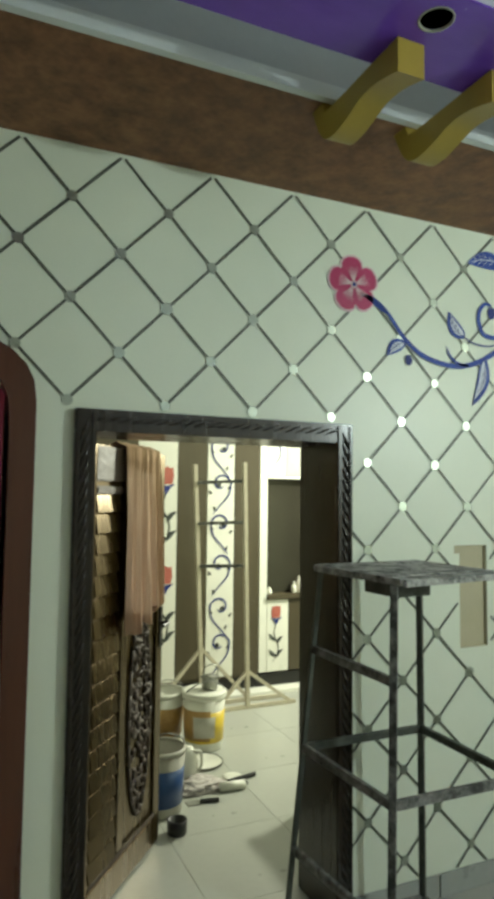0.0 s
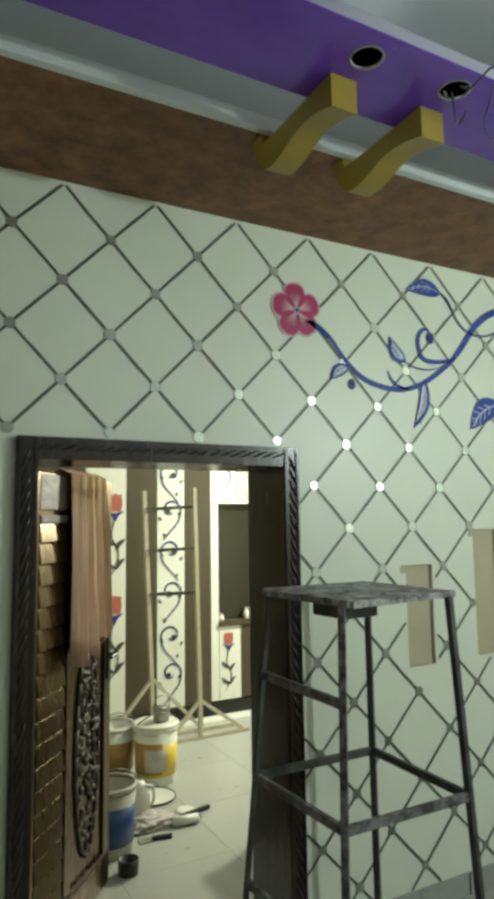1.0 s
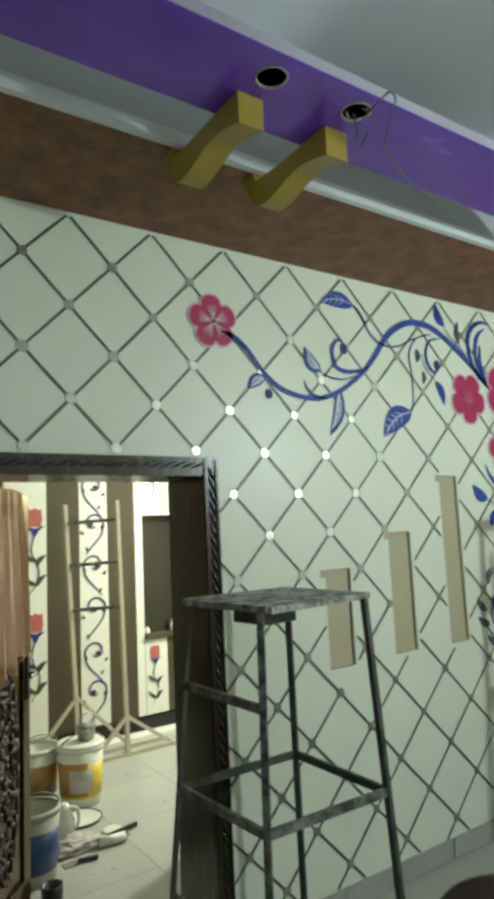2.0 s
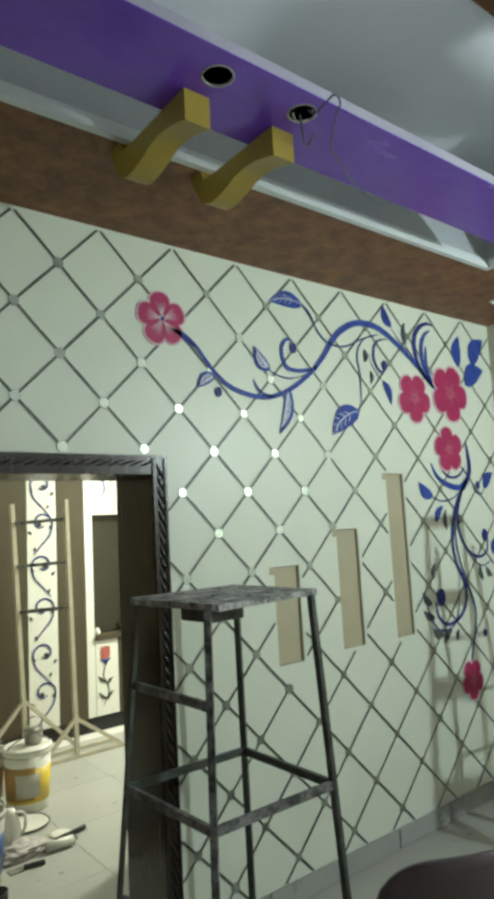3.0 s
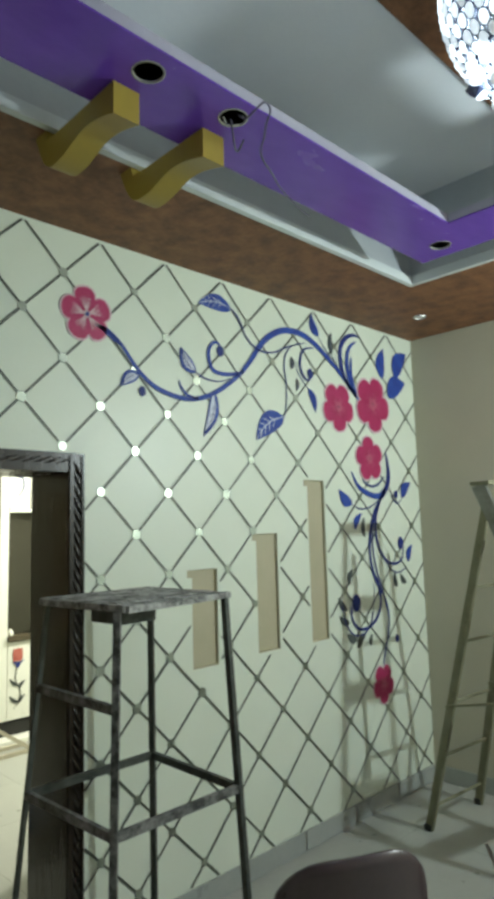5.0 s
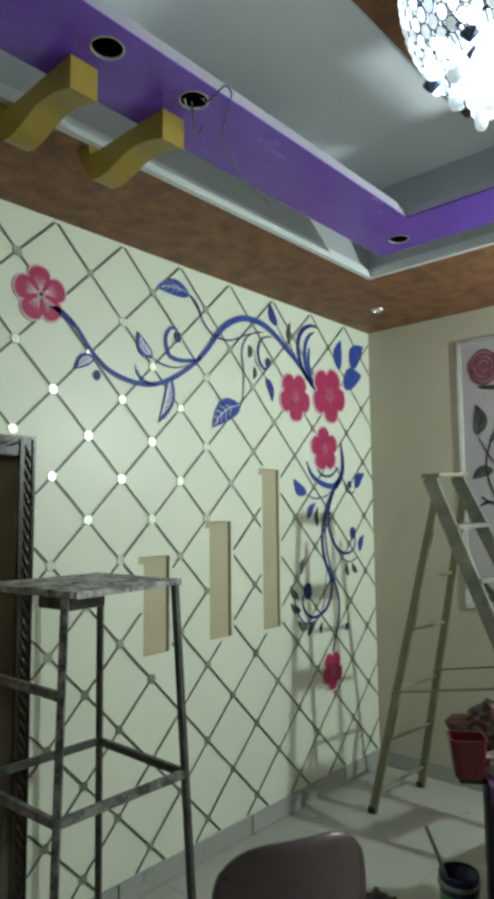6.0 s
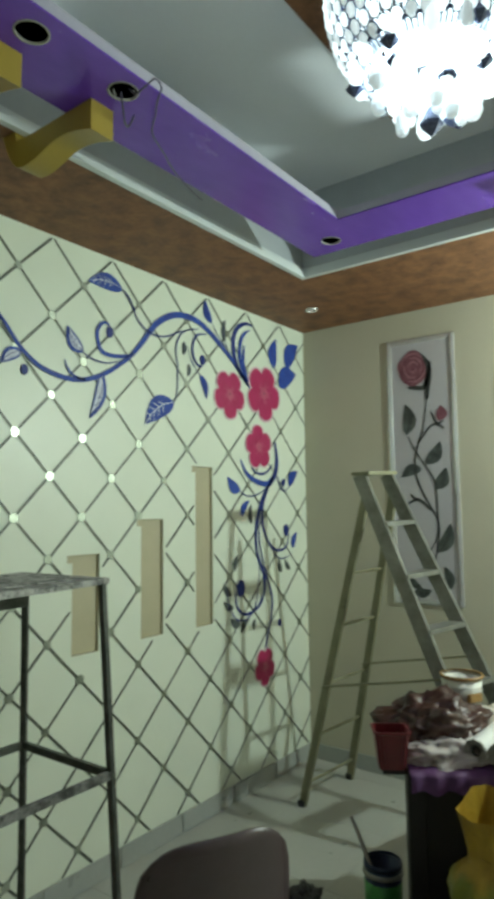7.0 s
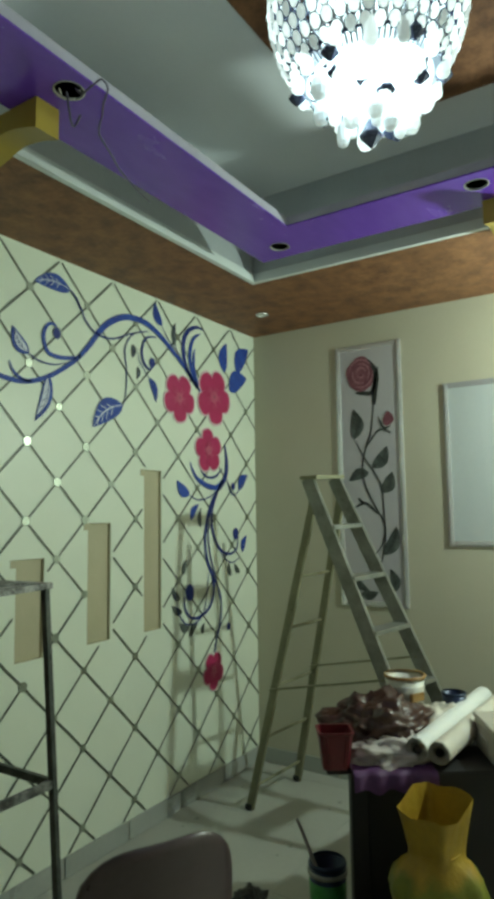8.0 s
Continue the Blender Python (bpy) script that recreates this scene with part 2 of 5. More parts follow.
def part(name, bm, material, parent=None, label="", smooth=False, world_space=True):
    """Links bm as one mesh object, under parent if one is given."""
    if parent is not None and world_space and parent.name in BASE:
        bm.transform(BASE[parent.name])
    bmesh.ops.recalc_face_normals(bm, faces=bm.faces)
    me = bpy.data.meshes.new(name)
    bm.to_mesh(me)
    bm.free()
    for one in (material if isinstance(material, (list, tuple)) else [material]):
        me.materials.append(M[one])
    if smooth:
        for f in me.polygons:
            f.use_smooth = True
    ob = new(name, me)
    if parent is not None:
        ob.parent = parent
        if parent.name in BASE:
            BASE[ob.name] = BASE[parent.name]
    return tagged(ob, label)


def setting(name, bm, material, label, category=""):
    return tagged(part(name, bm, material), label, category, kind="structure")


def box(bm, x0, y0, z0, x1, y1, z1, bevel=0.0, m=None):
    made = bmesh.ops.create_cube(bm, size=1)["verts"]
    for v in made:
        v.co = Vector((x0 + (v.co.x + 0.5) * (x1 - x0), y0 + (v.co.y + 0.5) * (y1 - y0), z0 + (v.co.z + 0.5) * (z1 - z0)))
    if bevel:
        edges = list({e for v in made for e in v.link_edges})
        made = [v for f in bmesh.ops.bevel(bm, geom=edges, offset=bevel, segments=2, affect="EDGES")["faces"] for v in f.verts] + [v for v in made if v.is_valid]
    if m is not None:
        bmesh.ops.transform(bm, matrix=m, verts=list({v for v in made if v.is_valid}))
    return bm


def boxed(*args, **kw):
    return box(bmesh.new(), *args, **kw)


def bar(bm, a, b, w, d=None, bevel=0.0, up=(0, 0, 1)):
    """A straight bar of section w by d from a to b."""
    a, b = Vector(a), Vector(b)
    way = b - a
    d = d or w
    z = way.normalized()
    x = Vector(up).cross(z)
    if x.length < 1e-3:
        x = Vector((1, 0, 0))
    x.normalize()
    y = z.cross(x)
    m = Matrix((x, y, z)).transposed().to_4x4()
    m.translation = a
    return box(bm, -w / 2, -d / 2, 0, w / 2, d / 2, way.length, bevel, m)


def barred(*args, **kw):
    return bar(bmesh.new(), *args, **kw)


def smooth_path(points, steps=6):
    """Catmull-Rom through the points."""
    p = [Vector(q) for q in points]
    if len(p) < 3:
        return p
    out = []
    for i in range(len(p) - 1):
        a, b, c, d = p[max(i - 1, 0)], p[i], p[i + 1], p[min(i + 2, len(p) - 1)]
        for k in range(steps):
            t = k / steps
            out.append(0.5 * (2 * b + (c - a) * t + (2 * a - 5 * b + 4 * c - d) * t * t + (3 * b - a - 3 * c + d) * t ** 3))
    return out + [p[-1]]


def pipe(bm, points, r, sides=8, steps=6):
    """A round tube along the points; r is a radius or a function of 0..1."""
    path = smooth_path(points, steps)
    rings = []
    for i, q in enumerate(path):
        t = path[min(i + 1, len(path) - 1)] - path[max(i - 1, 0)]
        t.normalize()
        x = t.cross(Vector((0.12, 0.31, 0.94)))
        x.normalize()
        y = t.cross(x)
        rad = r(i / (len(path) - 1)) if callable(r) else r
        rings.append([bm.verts.new(q + rad * (math.cos(a) * x + math.sin(a) * y)) for a in [2 * math.pi * k / sides for k in range(sides)]])
    for A, B in zip(rings, rings[1:]):
        for k in range(sides):
            bm.faces.new((A[k], A[(k + 1) % sides], B[(k + 1) % sides], B[k]))
    bm.faces.new(rings[0])
    bm.faces.new(rings[-1])
    return bm


def piped(*args, **kw):
    return pipe(bmesh.new(), *args, **kw)


def turned(bm, profile, segs=24, at=(0, 0, 0), squash=1.0):
    """A solid of revolution from (radius, height) pairs."""
    rings = []
    for r, z in profile:
        r = max(r, 1e-4)
        rings.append([bm.verts.new((at[0] + r * math.cos(2 * math.pi * k / segs), at[1] + squash * r * math.sin(2 * math.pi * k / segs), at[2] + z)) for k in range(segs)])
    for A, B in zip(rings, rings[1:]):
        for k in range(segs):
            bm.faces.new((A[k], A[(k + 1) % segs], B[(k + 1) % segs], B[k]))
    bm.faces.new(rings[0])
    bm.faces.new(rings[-1])
    return bm


def lathe(profile, segs=24, at=(0, 0, 0), squash=1.0):
    return turned(bmesh.new(), profile, segs, at, squash)


# flat paint on a wall: (u, v) on the wall become world points a little proud of it
def on_north(u, v, h=0.0):
    return Vector((u, -0.0025 - h, v))


def on_east(u, v, h=0.0):
    return Vector((4.3595 - h, u, v))


def on_wardrobe(u, v, h=0.0):
    return Vector((u, 2.985 - h, v))


def slab(bm, outline, place, h=0.0, thick=0.0018):
    """A thin raised patch of paint with the given outline."""
    top = [bm.verts.new(place(u, v, h + thick)) for u, v in outline]
    low = [bm.verts.new(place(u, v, h - 0.0005)) for u, v in outline]
    bm.faces.new(top)
    n = len(top)
    for k in range(n):
        bm.faces.new((top[k], top[(k + 1) % n], low[(k + 1) % n], low[k]))
    return bm


def brush(bm, points, width, place, h=0.0, ends=(0.25, 0.25), steps=6, thick=0.0018):
    """A brush stroke that swells to width and tapers to the given shares of it at its ends."""
    path = smooth_path([(u, v, 0) for u, v in points], steps)
    n = len(path) - 1
    left, right = [], []
    for i, q in enumerate(path):
        t = path[min(i + 1, n)] - path[max(i - 1, 0)]
        t.normalize()
        s = i / n
        w = width * (math.sin(math.pi * s) ** 0.7 * (1 - 0.5 * (ends[0] + ends[1])) + ends[0] * (1 - s) + ends[1] * s) / 2
        w = min(w, width / 2)
        left.append((q.x - t.y * w, q.y + t.x * w))
        right.append((q.x + t.y * w, q.y - t.x * w))
    for i in range(n):
        quad = [left[i], left[i + 1], right[i + 1], right[i]]
        bm.faces.new([bm.verts.new(place(u, v, h + thick)) for u, v in quad])
    return bm


def leaf_shape(a, b, width, bend=0.12, n=9):
    """Outline of a pointed leaf from stalk a to tip b."""
    a, b = Vector(a), Vector(b)
    way = b - a
    side = Vector((-way.y, way.x)).normalized()
    up, down = [], []
    for k in range(n + 1):
        t = k / n
        w = width / 2 * math.sin(math.pi * t ** 0.8) ** 0.85 if 0 < t < 1 else 0
        c = a + way * t + side * (bend * way.length * math.sin(math.pi * t))
        up.append((c.x + side.x * w, c.y + side.y * w))
        down.append((c.x - side.x * w, c.y - side.y * w))
    return up + down[-2:0:-1]


def painted_leaf(parent, a, b, width, place, main="blue", under=None, veins=True, bend=0.12):
    ob = part("leaf", slab(bmesh.new(), leaf_shape(a, b, width, bend), place, 0.001), "blue" if main == "pale" else main, parent)
    if main == "pale":
        part("leaf_heart", slab(bmesh.new(), leaf_shape(Vector(a).lerp(Vector(b), 0.10), Vector(a).lerp(Vector(b), 0.88), width * 0.58, bend), place, 0.0022), main, ob)
    a2, b2 = Vector(a), Vector(b)
    if veins:
        bm = bmesh.new()
        way = b2 - a2
        side = Vector((-way.y, way.x)).normalized()
        mid = [a2 + way * t + side * (bend * way.length * math.sin(math.pi * t)) for t in (0, 0.35, 0.7, 1)]
        brush(bm, [(q.x, q.y) for q in mid], width * 0.055, place, 0.0035)
        for t in (0.3, 0.45, 0.6, 0.75):
            c = a2 + way * t + side * (bend * way.length * math.sin(math.pi * t))
            for s in (-1, 1):
                e = c + way * 0.14 + side * s * width * 0.34 * math.sin(math.pi * t)
                brush(bm, [(c.x, c.y), ((c.x + e.x) / 2, (c.y + e.y) / 2), (e.x, e.y)], width * 0.04, place, 0.0035, steps=2)
        part("vein", bm, under or "navy", ob)
    return ob


def petal_outline(c, angle, reach, length, width, sx=1.0, n=18):
    """A rounded petal: an egg that points out from c, its middle at reach, blunt at its tip."""
    ca, sa = math.cos(angle), math.sin(angle)
    out = []
    for k in range(n):
        t = 2 * math.pi * k / n
        r = reach + length * math.cos(t)
        w = width * math.sin(t) * (1 + 0.28 * math.cos(t))
        out.append((c[0] + sx * (r * ca - w * sa), c[1] + r * sa + w * ca))
    return out


def painted_flower(parent, c, r, sx, place, turn, halo=True, reach=0.66):
    """Five crimson petals with a pale halo, pale streaks and a dark eye."""
    ob = thing_part("flower", parent)
    for k in range(5):
        a = turn + 2 * math.pi * k / 5
        if halo:
            part("halo", slab(bmesh.new(), petal_outline(c, a, r * 0.56, r * 0.52, r * 0.46, sx), place, 0.0005 + 0.0001 * k), "pinkwhite", ob)
        part("petal", slab(bmesh.new(), petal_outline(c, a, r * 0.54, r * 0.465, r * 0.405, sx), place, 0.0015 + 0.0001 * k), "crimson", ob)
        bm = bmesh.new()
        for s in (-0.34, -0.17, 0.0, 0.17, 0.34) if reach > 0.5 else (-0.3, 0.0, 0.3):
            e = (c[0] + sx * r * reach * math.cos(a + s), c[1] + r * reach * math.sin(a + s))
            q = (c[0] + sx * r * 0.16 * math.cos(a + s * 0.6), c[1] + r * 0.16 * math.sin(a + s * 0.6))
            brush(bm, [q, ((q[0] + e[0]) / 2, (q[1] + e[1]) / 2), e], r * 0.034, place, 0.0042, (0.9, 0.15), steps=2)
        part("streak", bm, "pinkwhite" if reach > 0.5 else "petal_pink", ob)
    part("heart", disc(bmesh.new(), c, r * (0.14 if reach > 0.5 else 0.22), place, 0.0044, sx), "pinkwhite" if reach > 0.5 else "petal_pink", ob)
    part("eye", disc(bmesh.new(), c, r * (0.085 if reach > 0.5 else 0.04), place, 0.0066, sx, 10), "navy" if reach > 0.5 else "maroon", ob)
    return ob


def thing_part(name, parent):
    ob = new(name)
    ob.empty_display_size = 0.05
    ob.parent = parent
    BASE[ob.name] = BASE[parent.name]
    return ob


def disc(bm, c, r, place, h=0.0, sx=1.0, n=14):
    return slab(bm, [(c[0] + sx * r * math.cos(2 * math.pi * k / n), c[1] + r * math.sin(2 * math.pi * k / n)) for k in range(n)], place, h)


for key in ("crystal", "bulb", "far_bulb"):
    M[key].cycles.emission_sampling = "NONE"
M["petal_pink"] = paint("light_crimson_paint", (0.40, 0.05, 0.12), (0.52, 0.13, 0.20), 0.45, scale=16, fine=60, bump=0.02)
nt = M["crystal"].node_tree
info = nt.nodes.new("ShaderNodeObjectInfo")
vary = nt.nodes.new("ShaderNodeMapRange")
vary.inputs["To Min"].default_value, vary.inputs["To Max"].default_value = 0.30, 1.9
nt.links.new(info.outputs["Random"], vary.inputs[0])
nt.links.new(vary.outputs[0], nt.nodes["Principled BSDF"].inputs["Emission Strength"])
M["rose_line"] = paint("pale_maroon_paint", (0.28, 0.12, 0.15), (0.40, 0.21, 0.24), 0.5, scale=20, fine=60)


# ---- structure ----
TOP = 3.006
X0, X1, Y0 = -1.6, 4.366, -4.8

# north wall with the doorway, the arched recess and three niches
bm = bmesh.new()
DOOR = (0.60, 1.665, 0.0, 1.985)
ARCH = (-0.66, 0.335, 0.0, 2.10)
NICHES = [(2.297, 2.459, 1.045, 1.508), (2.735, 2.899, 1.056, 1.668), (3.163, 3.314, 1.052, 1.966)]
xs = sorted({X0 - 0.2, X1 + 0.2} | {v for h in [DOOR, ARCH] + NICHES for v in h[:2]})
zs = sorted({0.0, 3.6} | {v for h in [DOOR, ARCH] + NICHES for v in h[2:]})


def inside(h, x, z):
    return h[0] < x < h[1] and h[2] < z < h[3]


for xa, xb in zip(xs, xs[1:]):
    start = None
    cells = []
    for za, zb in zip(zs, zs[1:]):
        x, z = (xa + xb) / 2, (za + zb) / 2
        kind = "open" if inside(DOOR, x, z) else "deep" if inside(ARCH, x, z) else "niche" if any(inside(h, x, z) for h in NICHES) else "full"
        if cells and cells[-1][0] == kind:
            cells[-1][2] = zb
        else:
            cells.append([kind, za, zb])
    for kind, za, zb in cells:
        if kind != "open":
            box(bm, xa, {"full": 0.0, "niche": 0.02, "deep": 0.22}[kind], za, xb, 0.28, zb)
wall_north = setting("wall_north", bm, "wall", "pale green-white painted wall with a silver diamond lattice", "wall")
for h in NICHES:
    bm = bmesh.new()
    t = 0.004
    box(bm, h[0] + t, 0.016, h[2] + t, h[1] - t, 0.0195, h[3] - t)
    box(bm, h[0], 0.004, h[2] + t, h[0] + t, 0.0195, h[3] - t)
    box(bm, h[1] - t, 0.004, h[2] + t, h[1], 0.0195, h[3] - t)
    box(bm, h[0], 0.004, h[3] - t, h[1], 0.0195, h[3])
    box(bm, h[0], 0.004, h[2], h[1], 0.0195, h[2] + t)
    part("niche_lining", bm, "niche", wall_north, "beige painted wall niche")
    part("niche_lip", boxed(h[0] - 0.03, -0.0012, h[3] - 0.036, h[0] + 0.001, 0.001, h[3]), "niche", wall_north, "beige paint overrun")
setting("wall_east", boxed(X1, Y0, 0, X1 + 0.2, -0.001, 3.6), "wall_east", "matt beige painted wall", "wall")
setting("wall_south", boxed(X0 - 0.2, Y0 - 0.2, 0, X1 + 0.2, Y0, 3.6), "wall_plain", "plain cream painted wall", "wall")
setting("wall_west", boxed(X0 - 0.2, Y0, 0, X0, -0.001, 3.6), "wall_plain", "plain cream painted wall", "wall")
setting("wall_far_north", boxed(-0.8, 3.65, 0, 4.6, 3.8, 3.1), "wall_plain", "plain cream wall behind the wardrobe", "wall")
setting("wall_far_east", boxed(4.45, 0.281, 0, 4.6, 3.649, 3.1), "wall_plain", "plain cream wall of the back room", "wall")
setting("wall_far_west", boxed(-0.8, 0.281, 0, -0.65, 3.649, 3.1), "wall_plain", "plain cream wall of the back room", "wall")
setting("ceiling_far", boxed(-0.8, 0.281, 2.95, 4.6, 3.8, 3.1), "white", "white ceiling of the back room", "ceiling")


def ring(bm, xa, ya, xb, yb, w, z0, z1):
    """A rectangular ring, its outer size given, w wide (or four widths: north, east, south, west)."""
    n, e, s, q = w if isinstance(w, tuple) else (w, w, w, w)
    box(bm, xa, yb - n, z0, xb, yb, z1)
    box(bm, xa, ya, z0, xb, ya + s, z1)
    box(bm, xb - e, ya + s, z0, xb, yb - n, z1)
    box(bm, xa, ya + s, z0, xa + q, yb - n, z1)
    return bm


SX, SY = 3.40, -0.605
setting("ceiling_soffit", ring(bmesh.new(), X0, Y0, X1, -0.001, (-SY, X1 - SX, 0.7, 0.7), TOP, TOP + 0.06), "brown", "brown textured dropped ceiling border", "ceiling")
setting("ceiling_riser", ring(bmesh.new(), X0 + 0.66, Y0 + 0.66, SX + 0.04, SY + 0.04, 0.04, TOP + 0.06, 3.5), "riser", "silver upright face of the ceiling tray", "ceiling")
setting("ceiling_upper", boxed(X0, Y0, 3.5, X1, -0.001, 3.6), "white", "smooth white upper ceiling", "ceiling")
bm = boxed(0.1, -3.4, 3.482, 3.07, -1.335, 3.499, bevel=0.008)
setting("ceiling_panel", bm, "brown", "brown textured panel on the white ceiling", "ceiling")
# silver cornice along the inner edge of the border
bm = bmesh.new()
ring(bm, X0 + 0.7 - 0.0, Y0 + 0.7, SX, SY, 0.028, TOP - 0.004, TOP + 0.03)
ring(bm, X0 + 0.7, Y0 + 0.7, SX, SY, 0.016, TOP + 0.031, TOP + 0.052)
setting("cornice", bm, "silver", "silver-white stepped cornice moulding", "trim")

# hanging purple strip with cut-outs for downlights
RX0, RX1, RY0, RY1, RW = -0.55, 3.08, -3.85, -0.872, 0.303
ZS = 2.968
HOLES = [(1.282, -1.088), (1.597, -1.095), (2.952, -1.04), (2.87, -1.97), (0.3, -1.06), (-0.35, -1.06)]
strip = thing("ceiling_strip", Matrix.Translation((1.3, -1.05, ZS)), "glossy purple ceiling strip with round downlight cut-outs", "ceiling trim")


def pierced(x0, y0, x1, y1, z0, z1, holes, r=0.043):
    bm = bmesh.new()
    edges = []

    def loop(pts):
        vs = [bm.verts.new((x, y, z0)) for x, y in pts]
        edges.extend(bm.edges.new((vs[k], vs[(k + 1) % len(vs)])) for k in range(len(vs)))

    loop([(x0, y0), (x1, y0), (x1, y1), (x0, y1)])
    for hx, hy in holes:
        if x0 < hx < x1 and y0 < hy < y1:
            loop([(hx + r * math.cos(2 * math.pi * k / 28), hy + r * math.sin(2 * math.pi * k / 28)) for k in range(28)])
    faces = [f for f in bmesh.ops.triangle_fill(bm, use_beauty=True, use_dissolve=False, edges=edges)["geom"] if isinstance(f, bmesh.types.BMFace)]
    up = bmesh.ops.extrude_face_region(bm, geom=faces)["geom"]
    bmesh.ops.translate(bm, vec=(0, 0, z1 - z0), verts=[v for v in up if isinstance(v, bmesh.types.BMVert)])
    return bm


SIDES = [(RX0, RY1 - RW, RX1, RY1), (RX1 - RW, RY0 + RW, RX1, RY1 - RW), (RX0, RY0, RX1, RY0 + RW), (RX0, RY0 + RW, RX0 + RW, RY1 - RW)]
for s in SIDES:
    part("underside", pierced(*s, ZS, ZS + 0.006, HOLES), "purple", strip, "glossy purple painted underside")
    part("body", pierced(*s, ZS + 0.0065, ZS + 0.042, HOLES, 0.045), "lip", strip, "pale plaster edge")
for hx, hy in HOLES:
    bm = bmesh.new()
    turned(bm, [(0.0475, -0.0012), (0.043, -0.002), (0.0425, 0.004), (0.0475, 0.004)], 28, (hx, hy, ZS))
    bmesh.ops.delete(bm, geom=[f for f in bm.faces if len(f.verts) > 4], context="FACES")
    part("hole_rim", bm, "grey_label", strip, "pale raw rim of a cut-out")
    # black cap in the hole: the shade inside is put into its colour
    part("hole_can", lathe([(0.0424, 0.0045), (0.0424, 0.0415), (0.0, 0.0415), (0.0, 0.0405), (0.0415, 0.0405), (0.0415, 0.0045)], 20, (hx, hy, ZS)), "black", strip, "black cap standing in for the shade inside a cut-out")
# loose wires
wires = thing("loose_wire", Matrix.Translation((1.6, -1.1, ZS)), "thin loose electric wires dangling from a ceiling cut-out", "wire")
part("strand", piped([(1.60, -1.10, ZS + 0.03), (1.605, -1.135, ZS - 0.02), (1.585, -1.20, ZS - 0.035), (1.575, -1.25, ZS - 0.038), (1.615, -1.237, ZS - 0.038), (1.655, -1.18, ZS - 0.038), (1.697, -1.131, ZS - 0.038), (1.765, -1.05, ZS - 0.036), (1.885, -0.99, ZS - 0.035), (1.98, -0.94, ZS - 0.032), (2.11, -0.893, ZS - 0.030), (2.213, -0.879, ZS - 0.040)], 0.0028, 6), "wire", wires)
part("strand", piped([(1.585, -1.09, ZS + 0.03), (1.633, -1.058, ZS - 0.038), (1.66, -1.035, ZS - 0.045), (1.688, -1.016, ZS - 0.038), (1.68, -1.04, ZS - 0.038), (1.664, -1.07, ZS - 0.034)], 0.0030, 6), "wire", wires)
for dx, dy in ((0.012, -0.02), (0.026, 0.012), (-0.016, 0.016)):
    part("strand", piped([(1.60 + dx, -1.095 + dy, ZS + 0.035), (1.60 + dx * 1.4, -1.095 + dy * 1.3, ZS + 0.005), (1.60 + dx * 0.6, -1.095 + dy * 1.6, ZS - 0.008)], 0.0026, 6), "grey_label", wires)


def bracket(loc, turn):
    """An S-shaped corbel that bridges the border and the hanging strip; local +y runs towards the wall."""
    ob = thing("ceiling_bracket", pose(*loc, 0, 0, turn), "mustard yellow S-shaped ceiling bracket", "bracket", "ceiling brackets")
    low = [(0.0, -0.100), (0.06, -0.082), (0.12, -0.071), (0.18, -0.072), (0.24, -0.088), (0.30, -0.102), (0.36, -0.102), (0.40, -0.080), (0.435, -0.030), (0.46, 0.024)]
    high = [(0.468, 0.0385), (0.40, 0.0385), (0.39, 0.0), (0.30, -0.004), (0.20, -0.003), (0.12, -0.002), (0.0, -0.001)]
    prof = [(q.x, q.y) for q in smooth_path([(a, b, 0) for a, b in low], 4)] + high
    bm = bmesh.new()
    A = [bm.verts.new((-0.044, y, z)) for y, z in prof]
    B = [bm.verts.new((0.044, y, z)) for y, z in prof]
    bm.faces.new(A)
    bm.faces.new(B)
    for k in range(len(prof)):
        bm.faces.new((A[k], A[(k + 1) % len(prof)], B[(k + 1) % len(prof)], B[k]))
    part("bracket_body", bm, "mustard", ob, world_space=False)
    return ob


first = bracket((1.270, -0.998, ZS - 0.001), 0)
copy_thing(first, pose(1.600, -0.998, ZS - 0.001, 0, 0, 0))
copy_thing(first, pose(3.02, -2.0, ZS - 0.001, 0, 0, -90))
copy_thing(first, pose(3.02, -2.33, ZS - 0.001, 0, 0, -90))

# small downlight in the border
dl = thing("downlight", Matrix.Translation((3.92, -0.347, TOP)), "small round white ceiling downlight, unlit", "downlight")
part("trim_ring", lathe([(0.042, 0.0), (0.040, -0.007), (0.028, -0.007), (0.026, 0.0)], 24, (3.92, -0.347, TOP)), "moulding", dl)
part("lens", lathe([(0.026, -0.002), (0.015, -0.004), (0.0, -0.004)], 20, (3.92, -0.347, TOP)), "bucket_white", dl)

# door frame
fr = thing("door_frame", Matrix.Translation((1.13, 0, 0)), "dark carved wooden door frame around an open doorway", "door frame", kind="structure")
FX0, FX1, FZ = 0.555, 1.706, 2.03
part("jamb", boxed(FX0, -0.03, 0, FX0 + 0.076, 0.30, FZ - 0.08, 0.004), "wood", fr)
part("jamb", boxed(FX1 - 0.076, -0.03, 0, FX1, 0.30, FZ - 0.08, 0.004), "wood", fr)
part("head", boxed(FX0, -0.03, FZ - 0.08, FX1, 0.30, FZ, 0.004), "wood", fr)


